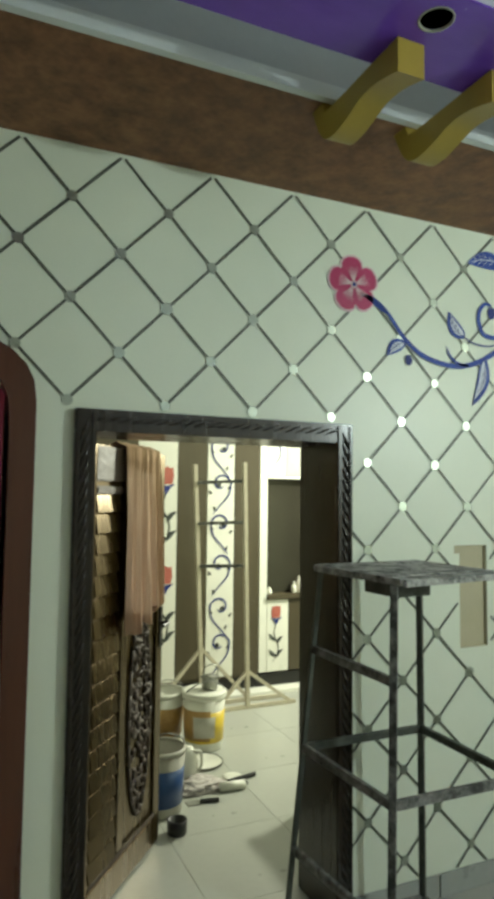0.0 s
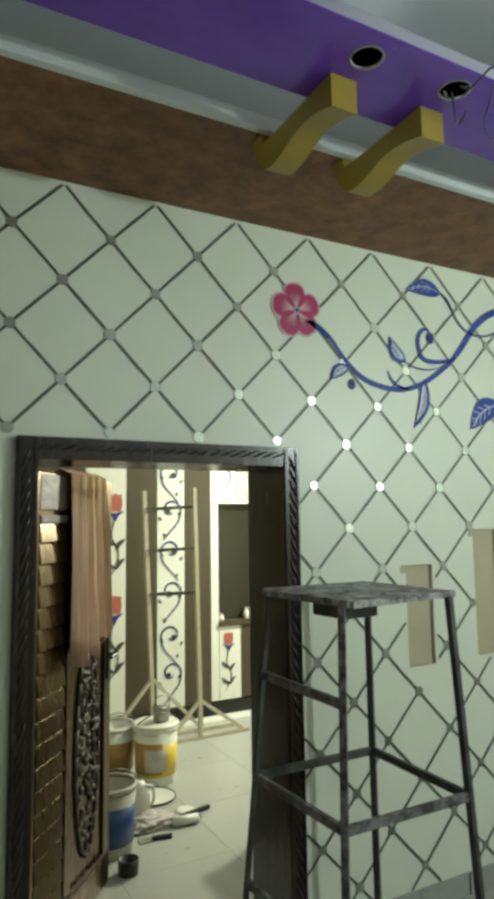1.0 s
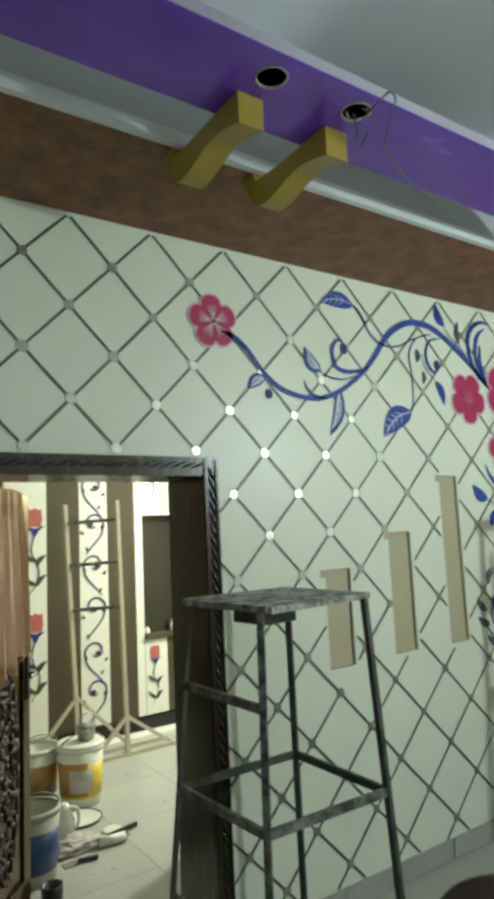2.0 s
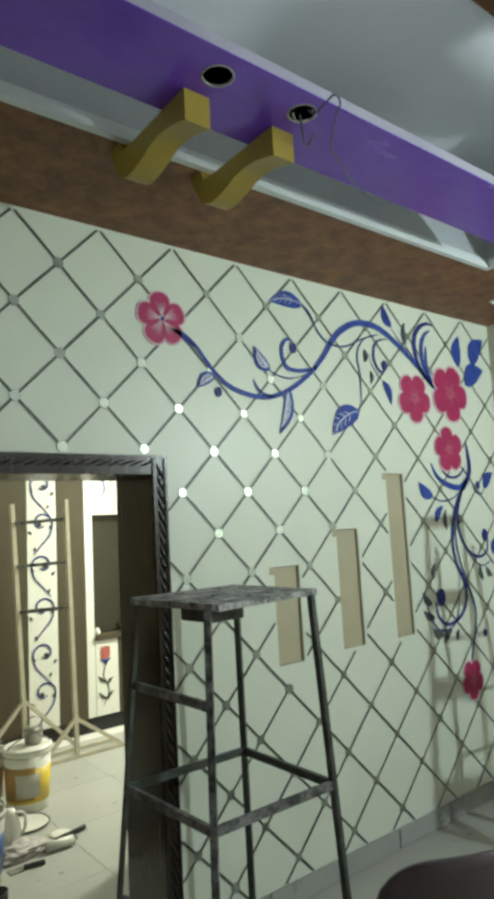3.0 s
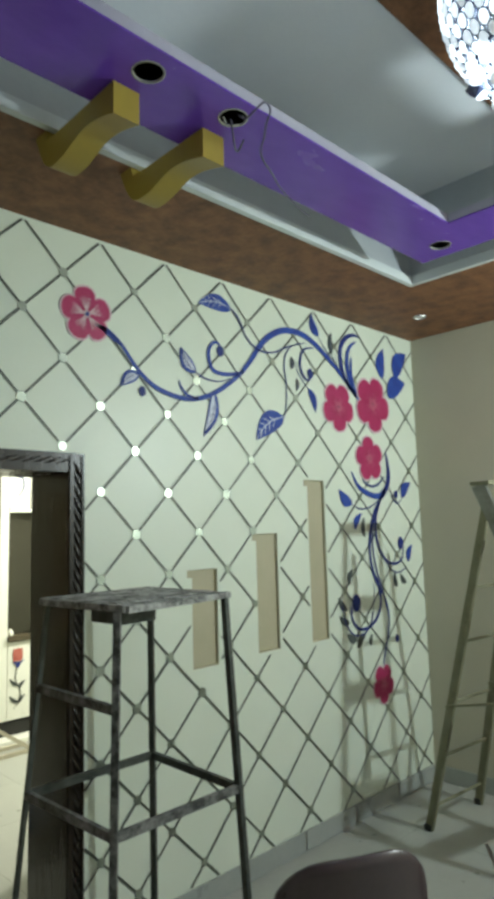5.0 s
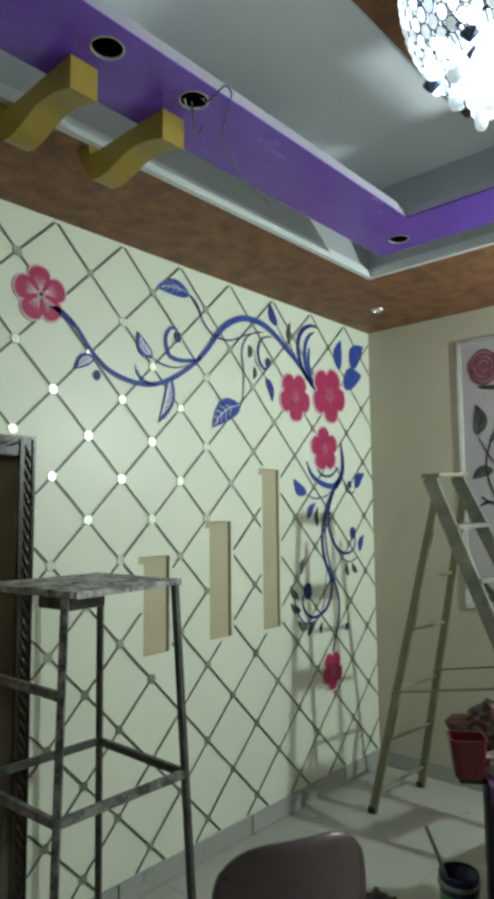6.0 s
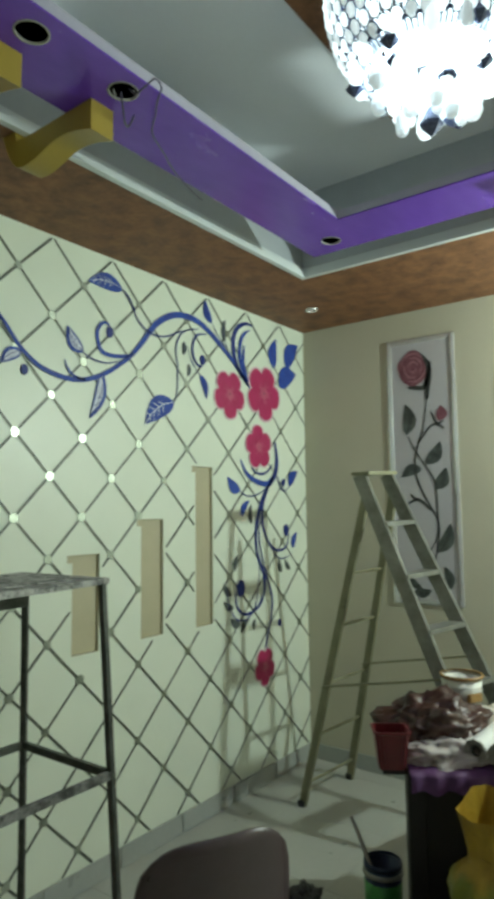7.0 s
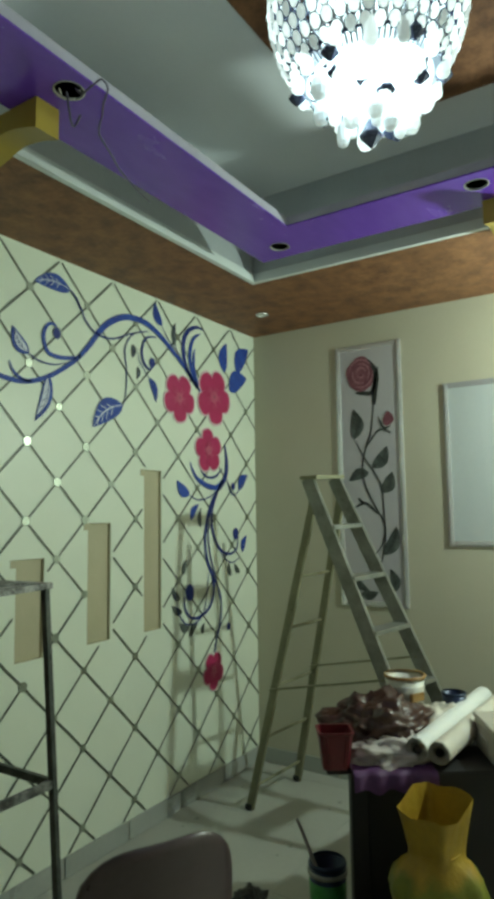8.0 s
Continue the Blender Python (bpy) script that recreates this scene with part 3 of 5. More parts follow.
def rope(a, b, n, r=0.017, bulk=1.0):
    """A twisted carved bead from a to b, of n slanted lobes; a negative r leans them the other way."""
    a, b = Vector(a), Vector(b)
    bm = bmesh.new()
    way = (b - a) / n
    side = Vector((0, -1, 0)).cross(way).normalized()
    for k in range(n):
        c = a + way * (k + 0.5)
        pipe(bm, [c - side * r - way * 0.8, c - side * r * 0.4 - way * 0.25 + Vector((0, -0.004, 0)), c + side * r * 0.4 + way * 0.25 + Vector((0, -0.004, 0)), c + side * r + way * 0.8], lambda t: bulk * (0.002 + 0.0048 * math.sin(math.pi * t)), 6, 2)
    return bm


part("rope_carving", rope((FX1 - 0.034, -0.03, 0.02), (FX1 - 0.034, -0.03, FZ - 0.05), 40, 0.016), "wood", fr, "twisted rope carving", smooth=True)
part("rope_carving", rope((FX0 + 0.034, -0.03, 0.02), (FX0 + 0.034, -0.03, FZ - 0.05), 40, -0.016), "wood", fr, "twisted rope carving", smooth=True)
part("rope_carving", rope((FX0 + 0.07, -0.03, FZ - 0.034), (FX1 - 0.07, -0.03, FZ - 0.034), 21, 0.013, 0.7), "wood", fr, "twisted rope carving", smooth=True)
for x in (FX0 + 0.012, FX0 + 0.068, FX1 - 0.068, FX1 - 0.012):
    part("bead", boxed(x - 0.005, -0.037, 0, x + 0.005, -0.0295, FZ - 0.012), "wood", fr)

# arched recess with a wooden surround and a pink curtain
ar = thing("arch_surround", Matrix.Translation((-0.16, 0, 0)), "red-brown polished wooden arch surround", "arch", kind="structure")


def arch_line(half, spring, rise, n=14):
    """Points of a flat arch with rounded shoulders, right foot to left foot."""
    pts = [(half, 0.0), (half, spring)]
    for k in range(1, n):
        a = math.pi * k / n
        c, s = math.cos(a), math.sin(a)
        pts.append((half * math.copysign(abs(c) ** 0.62, c), spring + rise * s ** 0.8))
    return pts + [(-half, spring), (-half, 0.0)]


outer, inner = arch_line(0.58, 2.035, 0.26), arch_line(0.495, 1.98, 0.24)
bm = bmesh.new()
for (oa, ob_), (ia, ib) in zip(zip(outer, outer[1:]), zip(inner, inner[1:])):
    quads = [[(oa, -0.05), (ob_, -0.05), (ib, -0.05), (ia, -0.05)], [(oa, -0.05), (ob_, -0.05), (ob_, 0.0), (oa, 0.0)], [(ia, -0.05), (ib, -0.05), (ib, 0.18), (ia, 0.18)]]
    for q in quads:
        bm.faces.new([bm.verts.new((-0.16 + p[0], y, p[1])) for p, y in q])
part("surround", bm, "arch_wood", ar)
bm = bmesh.new()
cols = []
for i in range(61):
    x = -0.64 + 0.96 * i / 60
    cols.append([bm.verts.new((x, 0.045 + 0.02 * math.sin(i * 0.9) + 0.01 * math.sin(i * 2.3), z)) for z in (0.04, 0.7, 1.4, 2.09)])
for A, B in zip(cols, cols[1:]):
    for k in range(3):
        bm.faces.new((A[k], B[k], B[k + 1], A[k + 1]))
tagged(part("curtain", bm, "pink", smooth=True), "pink pleated curtain hanging in an arched recess", "curtain")

# floor under both rooms
floor = setting("floor", boxed(X0 - 0.2, Y0 - 0.2, -0.12, X1 + 0.4, 3.9, -0.004), "grout", "light grey square floor tiles", "floor")

# ---- lattice on the north wall ----
BLOCK = [(FX0 - 0.012, FX1 + 0.012, 0, FZ + 0.012)] + [(a - 0.015, b + 0.015, c - 0.02, d + 0.012) for a, b, c, d in NICHES] + [(X0, 0.43, 0, 2.12), (X0, FX0, 0, 2.05)]


def col(i):
    return 1.797 + (0.1805 * i + 0.0006 * i * i if i > 0 else 0.1815 * i)


def row(j):
    return 2.247 - 0.1872 * j


def clear(x, z):
    return 0.10 < z < TOP and -0.9 < x < X1 and not any(inside(h, x, z) for h in BLOCK)


lattice = thing("diamond_lattice", Matrix.Translation((2.4, 0, 1.5)), "silver-grey diamond lattice stripes and dots on the wall", "wall decoration")
rest_bm, stripes = bmesh.new(), []
for i in range(-14, 16):
    for j in range(-5, 13):
        if (i + j) % 2:
            continue
        for di in (1, -1):
            a, b = Vector((col(i), row(j))), Vector((col(i + di), row(j + 1)))
            good = [clear(*(a + (b - a) * (k + 0.5) / 24)) for k in range(24)]
            if sum(good) < 4:
                continue
            k0 = good.index(True)
            k1 = k0
            while k1 < 24 and good[k1]:
                k1 += 1
            k0, k1 = max(k0, 1), min(k1, 23)
            p, q = a + (b - a) * k0 / 24, a + (b - a) * k1 / 24
            wob = random.uniform(-0.0015, 0.0015)
            stripes.append(((p.x, p.y), ((p.x + q.x) / 2 + wob, (p.y + q.y) / 2 + wob), (q.x, q.y)))
near = [s for s in stripes if s[1][0] > 0.4][:300]
for s in near:
    part("stripe", brush(bmesh.new(), s, random.uniform(0.0100, 0.0125), on_north, -0.001, (0.9, 0.9), steps=1), "stripe", lattice)
for s in stripes:
    if s not in near:
        brush(rest_bm, s, 0.0115, on_north, -0.001, (0.9, 0.9), steps=1)
if rest_bm.faces:
    tagged(part("stripe_rest", rest_bm, "stripe", lattice), kind="stuff")
for i in range(-14, 16):
    for j in range(-5, 13):
        x, z = col(i), row(j)
        if (i + j) % 2 == 0 and clear(x, z) and clear(x, z + 0.02) and x < X1 - 0.02 and x > 0.2:
            r = random.uniform(0.0195, 0.0235)
            part("dot", disc(bmesh.new(), (x + random.uniform(-0.002, 0.002), z), r, on_north, 0.0003, random.uniform(0.92, 1.05)), "dot", lattice)

# ---- floral mural on the north wall ----
mural = thing("floral_mural", Matrix.Translation((3.0, 0, 2.2)), "hand-painted blue vines and crimson flowers on the wall", "mural")


def stroke(points, width, color="navy", ends=(0.2, 0.35), h=0.0018, place=on_north, parent=None):
    return part("stem", brush(bmesh.new(), points, width, place, h, ends), color, parent or mural)


def bulb(c, r, color="navy", place=on_north, parent=None):
    return part("bulb", disc(bmesh.new(), c, r, place, 0.0022, 0.8), color, parent or mural)


stroke([(1.764, 2.608), (1.824, 2.601), (1.898, 2.550), (1.958, 2.479), (2.004, 2.430), (2.083, 2.375), (2.185, 2.345), (2.292, 2.337), (2.386, 2.356), (2.486, 2.401), (2.593, 2.472), (2.669, 2.533)], 0.024, "blue", (0.4, 1.0))
stroke([(2.655, 2.520), (2.731, 2.603), (2.795, 2.685), (2.879, 2.762), (3.002, 2.821), (3.150, 2.830), (3.274, 2.793), (3.399, 2.722), (3.501, 2.656), (3.594, 2.583), (3.700, 2.498)], 0.036, "blue", (0.6, 0.3))
stroke([(1.764, 2.608), (1.80, 2.60), (1.85, 2.57), (1.90, 2.54)], 0.020, "blue")
stroke([(2.638, 2.514), (2.534, 2.496), (2.456, 2.508), (2.429, 2.565), (2.433, 2.617), (2.467, 2.655), (2.506, 2.651)], 0.022, "blue", (0.8, 0.4))
bulb((2.509, 2.615), 0.030)
stroke([(2.233, 2.426), (2.251, 2.385), (2.293, 2.354), (2.359, 2.345)], 0.014, "blue", (0.1, 0.8))
stroke([(2.594, 2.484), (2.490, 2.452), (2.394, 2.457), (2.339, 2.481)], 0.008)
painted_leaf(mural, (2.342, 2.475), (2.247, 2.592), 0.075, on_north, "pale", "navy")
painted_leaf(mural, (2.463, 2.404), (2.383, 2.158), 0.070, on_north, "pale", "navy", bend=0.10)
painted_leaf(mural, (2.003, 2.422), (1.898, 2.352), 0.060, on_north, "pale", "navy", bend=-0.1)
bulb((2.018, 2.341), 0.024)
painted_leaf(mural, (2.596, 2.858), (2.365, 2.844), 0.088, on_north, "blue", "pale", bend=-0.1)
stroke([(2.592, 2.857), (2.662, 2.793), (2.699, 2.726), (2.781, 2.673), (2.903, 2.674), (3.041, 2.733), (3.195, 2.782)], 0.010)
stroke([(2.592, 2.862), (2.64, 2.82), (2.67, 2.77)], 0.016)
painted_leaf(mural, (2.983, 2.316), (2.756, 2.169), 0.125, on_north, "blue", "pale", bend=-0.12)
stroke([(2.983, 2.309), (3.005, 2.389), (3.009, 2.522), (2.997, 2.636), (3.050, 2.727), (3.154, 2.776)], 0.009)
stroke([(3.270, 2.765), (3.175, 2.738), (3.137, 2.664), (3.149, 2.597), (3.195, 2.558), (3.239, 2.580)], 0.018)
bulb((3.226, 2.600), 0.030)
for a, b, w in (((3.064, 2.678), (3.057, 2.600), 0.04), ((3.104, 2.555), (3.097, 2.480), 0.03), ((3.205, 2.508), (3.262, 2.370), 0.055), ((3.316, 2.842), (3.252, 2.973), 0.065), ((3.441, 2.750), (3.446, 2.895), 0.042)):
    painted_leaf(mural, a, b, w, on_north, "blue" if w > 0.045 else "inkleaf", "navy")
stroke([(3.316, 2.842), (3.378, 2.773), (3.498, 2.690)], 0.007)
stroke([(3.10, 2.66), (3.11, 2.60), (3.16, 2.54), (3.21, 2.50)], 0.006)
stroke([(3.441, 2.756), (3.47, 2.71), (3.52, 2.66)], 0.007)
stroke([(3.677, 2.512), (3.564, 2.616), (3.526, 2.721), (3.532, 2.813), (3.587, 2.883), (3.667, 2.918), (3.738, 2.914)], 0.034, "navy", (0.5, 0.1))
stroke([(3.670, 2.515), (3.597, 2.649), (3.594, 2.759), (3.633, 2.838), (3.698, 2.881)], 0.030, "blue", (0.6, 0.1))
stroke([(3.672, 2.53), (3.628, 2.652), (3.640, 2.772)], 0.030, "blue", (0.7, 0.1))
for a, b, w in (((3.973, 2.673), (4.004, 2.885), 0.10), ((4.124, 2.705), (4.285, 2.895), 0.13), ((4.032, 2.560), (4.256, 2.678), 0.14)):
    painted_leaf(mural, a, b, w, on_north, "blue", "navy", veins=False)
painted_flower(mural, (1.727, 2.647), 0.122, 1.0, on_north, 1.68)
painted_flower(mural, (3.483, 2.428), 0.150, 1.0, on_north, -1.50, True, 0.48)
painted_flower(mural, (3.850, 2.485), 0.182, 1.0, on_north, -1.40, True, 0.48)
painted_flower(mural, (3.786, 2.120), 0.142, 1.0, on_north, 1.68, True, 0.48)
painted_flower(mural, (3.821, 0.713), 0.118, 0.9, on_north, -1.57, True, 0.48)
stroke([(3.969, 2.179), (3.991, 2.056), (3.973, 1.958), (3.895, 1.870)], 0.040, "navy", (0.1, 0.7))
stroke([(3.587, 2.035), (3.644, 1.946), (3.753, 1.895), (3.869, 1.882), (3.945, 1.925)], 0.036, "blue", (0.05, 0.8))
stroke([(3.694, 1.985), (3.768, 1.947), (3.859, 1.954), (3.935, 2.010)], 0.016)
stroke([(3.895, 1.879), (3.812, 1.777), (3.757, 1.655), (3.739, 1.528), (3.766, 1.399), (3.819, 1.304), (3.827, 1.194), (3.773, 1.110), (3.673, 1.068), (3.590, 1.075), (3.533, 1.130), (3.524, 1.207)], 0.022, "navy", (0.9, 0.5))
stroke([(3.895, 1.879), (3.824, 1.747), (3.813, 1.635), (3.860, 1.523), (3.936, 1.456), (4.031, 1.440), (4.102, 1.474), (4.120, 1.551)], 0.020, "navy", (0.9, 0.4))
stroke([(3.87, 1.83), (3.79, 1.70), (3.775, 1.56), (3.80, 1.42), (3.86, 1.27), (3.90, 1.15)], 0.012)
stroke([(3.813, 1.312), (3.886, 1.218), (3.914, 1.112), (3.897, 1.004), (3.860, 0.918), (3.831, 0.826)], 0.014, "navy", (0.8, 1.0))
stroke([(3.904, 1.465), (3.968, 1.405), (4.049, 1.381), (4.149, 1.410)], 0.009)
stroke([(3.868, 1.860), (3.776, 1.813), (3.663, 1.798), (3.580, 1.826)], 0.009)
stroke([(4.144, 1.873), (4.085, 1.836), (4.030, 1.863), (3.992, 1.939)], 0.009)
stroke([(3.784, 1.398), (3.736, 1.132), (3.660, 1.046), (3.542, 1.043), (3.460, 1.129), (3.435, 1.233)], 0.010)
for c, r in (((4.093, 1.572), 0.040), ((3.577, 1.229), 0.052), ((4.067, 1.895), 0.026), ((3.995, 0.965), 0.024)):
    bulb(c, r)
for a, b, w in (((3.580, 1.826), (3.455, 1.915), 0.075), ((4.137, 1.873), (4.252, 1.980), 0.075), ((4.173, 1.444), (4.229, 1.555), 0.055), ((3.592, 1.672), (3.674, 1.770), 0.050)):
    painted_leaf(mural, a, b, w, on_north, "blue", "navy", veins=False)
for a, b, w in (((3.693, 1.623), (3.698, 1.747), 0.04), ((3.517, 1.339), (3.555, 1.435), 0.04), ((3.484, 1.194), (3.409, 1.276), 0.045), ((3.504, 1.117), (3.406, 1.169), 0.045), ((3.570, 1.009), (3.474, 1.059), 0.05), ((3.574, 0.960), (3.659, 1.035), 0.045), ((3.705, 0.960), (3.726, 1.026), 0.03), ((4.031, 1.290), (4.008, 1.384), 0.04), ((4.137, 1.305), (4.076, 1.372), 0.04)):
    painted_leaf(mural, a, b, w, on_north, "inkleaf", "navy", veins=False)

# ---- framed panels on the east wall ----


def framed(name, y0, y1, z0, z1, fill, label, w=0.035):
    """A moulded frame round a flat panel; y1 < y0."""
    ob = thing(name, Matrix.Translation((X1, (y0 + y1) / 2, z0)), label, "wall panel")
    part("backing", boxed(X1 - 0.006, y1 + w * 0.5, z0 + w * 0.5, X1 - 0.0005, y0 - w * 0.5, z1 - w * 0.5), fill, ob)
    for k, (a, b) in enumerate((((y0, z0), (y0, z1)), ((y1, z0), (y1, z1)), ((y0, z1), (y1, z1)), ((y0, z0), (y1, z0)))):
        bm = bmesh.new()
        d = w / 2 if k == 0 else -w / 2
        if k < 2:
            ya, yb = (a[0] - w, a[0]) if k == 0 else (a[0], a[0] + w)
            box(bm, X1 - 0.011, ya, z0, X1 - 0.0003, yb, z1, 0.004)
            box(bm, X1 - 0.015, (ya + yb) / 2 - 0.007, z0 + 0.01, X1 - 0.009, (ya + yb) / 2 + 0.007, z1 - 0.01, 0.003)
        else:
            za, zb = (z1 - w, z1) if k == 2 else (z0, z0 + w)
            box(bm, X1 - 0.011, y1 + w, za, X1 - 0.0003, y0 - w, zb, 0.004)
            box(bm, X1 - 0.015, y1 + w, (za + zb) / 2 - 0.007, X1 - 0.009, y0 - w, (za + zb) / 2 + 0.007, 0.003)
        part("moulding", bm, "moulding", ob, "shiny white moulding")
    return ob


rose_panel = framed("rose_panel", -0.662, -1.122, 1.10, 2.822, "panel", "tall grey panel with a painted rose in a white moulding")
framed("blank_panel", -1.380, -2.45, 1.49, 2.492, "panel2", "blank silver-grey wall panel in a white moulding")


def estroke(points, w, color="inkstem", ends=(0.5, 0.5)):
    return stroke(points, w, color, ends, 0.0003, on_east, rose_panel)


def on_panel(u, v, h=0.0):
    return on_east(u, v, h * 0.5)


estroke([(-0.932, 2.441), (-0.904, 2.237), (-0.867, 2.137), (-0.836, 2.002), (-0.858, 1.864), (-0.925, 1.728), (-0.975, 1.628), (-0.962, 1.512), (-0.906, 1.429)], 0.012)
estroke([(-0.795, 2.176), (-0.847, 2.069), (-0.916, 1.964), (-0.965, 1.861), (-0.976, 1.661), (-0.980, 1.545), (-0.948, 1.380)], 0.011)
estroke([(-0.896, 2.716), (-0.950, 2.62), (-0.938, 2.492), (-0.931, 2.406)], 0.040, "inkstem", (0.05, 0.3))
estroke([(-0.80, 2.500), (-0.861, 2.490), (-0.925, 2.50), (-0.965, 2.66)], 0.030, "inkstem", (0.05, 0.1))
estroke([(-1.039, 2.209), (-1.01, 2.23), (-0.952, 2.233), (-0.871, 2.136)], 0.014)
estroke([(-1.04, 2.26), (-0.99, 2.25), (-0.955, 2.33)], 0.016, "inkstem", (0.1, 0.1))
estroke([(-0.781, 1.739), (-0.855, 1.763), (-0.933, 1.694)], 0.018)
estroke([(-0.80, 1.80), (-0.83, 1.77), (-0.86, 1.765)], 0.016)
for a, b, w in (((-0.786, 2.186), (-0.783, 2.390), 0.095), ((-0.908, 1.989), (-1.010, 2.130), 0.085), ((-0.964, 1.827), (-1.039, 1.962), 0.085), ((-0.880, 1.965), (-0.740, 1.912), 0.075), ((-0.968, 1.430), (-1.055, 1.615), 0.085), ((-1.028, 1.197), (-1.005, 1.345), 0.07), ((-0.800, 1.177), (-0.920, 1.196), 0.06), ((-0.87, 1.38), (-0.83, 1.50), 0.05), ((-0.77, 1.27), (-0.86, 1.20), 0.05)):
    painted_leaf(rose_panel, a, b, w, on_panel, "inkleaf", "inkstem")
rose = thing_part("rose", rose_panel)
part("bloom", slab(bmesh.new(), [(-0.845 + 0.105 * math.cos(t) * (1 + 0.05 * math.sin(5 * t)), 2.622 + 0.115 * math.sin(t) * (1 + 0.05 * math.cos(4 * t))) for t in [2 * math.pi * k / 30 for k in range(30)]], on_panel, 0.002), "maroon", rose)
bm = bmesh.new()
for r, a0, a1 in ((0.085, 0.3, 2.6), (0.085, 3.0, 5.2), (0.06, 1.2, 3.9), (0.06, 4.3, 6.6), (0.035, 0.0, 3.0), (0.025, 3.4, 6.0)):
    brush(bm, [(-0.845 + r * math.cos(a0 + (a1 - a0) * k / 5), 2.625 + r * 1.1 * math.sin(a0 + (a1 - a0) * k / 5)) for k in range(6)], 0.010, on_panel, 0.0045, (0.2, 0.2), 3)
part("petal_line", bm, "rose_line", rose)
part("bud", slab(bmesh.new(), leaf_shape((-1.01, 2.26), (-1.02, 2.36), 0.075), on_panel, 0.003), "maroon", rose_panel)

# ---- tall work stool in front of the wall ----
st = thing("work_stool", Matrix.Translation((1.655, -0.46, 0)), "tall paint-splashed steel work stool with splayed legs", "stool")
TOPZ = 1.472


def stool_corner(k, z):
    """Corner k (0 west-north, 1 west-south, 2 east-south, 3 east-north) of the leg square at height z."""
    sx, sy = ((-1, 1), (-1, -1), (1, -1), (1, 1))[k]
    f = (TOPZ - z) / (TOPZ - 0.81)
    half = 0.226 + 0.026 * f
    out = (0.026 if k == 0 else 0.0) * max(f, 0)
    return Vector((1.674 - 0.020 * f + sx * half - out, -0.440 - 0.022 * f + sy * half, z))


for k in range(4):
    part("leg", barred(stool_corner(k, 0.0), stool_corner(k, TOPZ - 0.02), 0.023 if k != 0 else 0.015, 0.023 if k != 0 else 0.018, 0.002), "steel_dark" if k != 1 else "steel", st)
m = pose(1.676, -0.440, TOPZ, 0, 0, 5)
for a, b in (((-1, -1), (1, -1)), ((1, -1), (1, 1)), ((1, 1), (-1, 1)), ((-1, 1), (-1, -1))):
    part("top_frame", barred(m @ Vector((a[0] * 0.237, a[1] * 0.237, -0.014)), m @ Vector((b[0] * 0.237, b[1] * 0.237, -0.011)), 0.026, 0.022, 0.002), "steel_top", st)
for k in range(9):
    y = -0.200 + 0.050 * k
    part("top_slat", boxed(-0.222, y - 0.021, -0.012, 0.222, y + 0.022, random.uniform(-0.002, 0.002), 0.002, m), "steel_top", st, "paint-crusted top slat")
part("under_plate", boxed(-0.17, -0.13, -0.078, -0.02, 0.04, -0.022, 0.003, m), "steel_dark", st)
for a, b in ((0, 1), (1, 2), (2, 3), (3, 0)):
    part("rung", barred(stool_corner(a, 0.81), stool_corner(b, 0.81), 0.02, 0.028, 0.002), "steel" if (a, b) in ((0, 1), (1, 2)) else "steel_dark", st)
    low = 0.46 if (a, b) == (0, 1) else 0.16
    part("rung", barred(stool_corner(a, low), stool_corner(b, low), 0.02, 0.028, 0.002), "steel", st)
part("rung", barred(stool_corner(0, 1.16), stool_corner(1, 1.16), 0.02, 0.028, 0.002), "steel", st)

# ---- step ladder by the corner ----
ld = thing("step_ladder", Matrix.Translation((3.8, -0.95, 0)), "dull aluminium step ladder standing open by the corner", "ladder")
LT, RT = Vector((3.600, -0.823, 1.895)), Vector((3.850, -0.866, 1.905))
RL, RR = Vector((3.681, -0.358, 0.0)), Vector((4.185, -0.397, 0.0))
FL, FR = Vector((3.53, -1.63, 0.0)), Vector((3.93, -1.745, 0.0))


def mix(a, b, t):
    return a + (b - a) * t


part("top_step", bar(bmesh.new(), mix(LT, RT, -0.13) + Vector((0.01, -0.02, 0.008)), mix(LT, RT, 0.95) + Vector((0.01, -0.02, 0.008)), 0.12, 0.020, 0.003), "alu_dark", ld)
for a, b in ((LT, FL), (RT, FR)):
    part("front_stile", barred(b, a, 0.075, 0.028, 0.003, up=(1, 0, 0)), "alu", ld)
for a, b in ((LT, RL), (RT, RR)):
    part("rear_stile", barred(b, mix(a, b, 0.06) + Vector((0.045, -0.04, 0)), 0.045, 0.028, 0.003, up=(1, 0, 0)), "alu_dark", ld)
for k in range(1, 7):
    t = k / 7
    a, b = mix(LT, FL, t), mix(RT, FR, t)
    part("step", boxed(0, -0.05, -0.012, (b - a).length, 0.05, 0.012, 0.003, Matrix.Translation(a) @ (b - a).to_track_quat("X", "Z").to_matrix().to_4x4()), "alu", ld)
for t in (0.29, 0.445, 0.62, 0.78, 0.93):
    part("rear_rung", piped([mix(LT + Vector((0.045, -0.04, 0)), RL, t), mix(RT + Vector((0.045, -0.04, 0)), RR, t)], 0.009, 8), "alu_dark", ld)
for a, b in ((mix(LT, RL, 0.63), mix(LT, FL, 0.545)), (mix(RT, RR, 0.60), mix(RT, FR, 0.515))):
    part("spreader", barred(a, b, 0.034, 0.010), "alu_dark", ld)
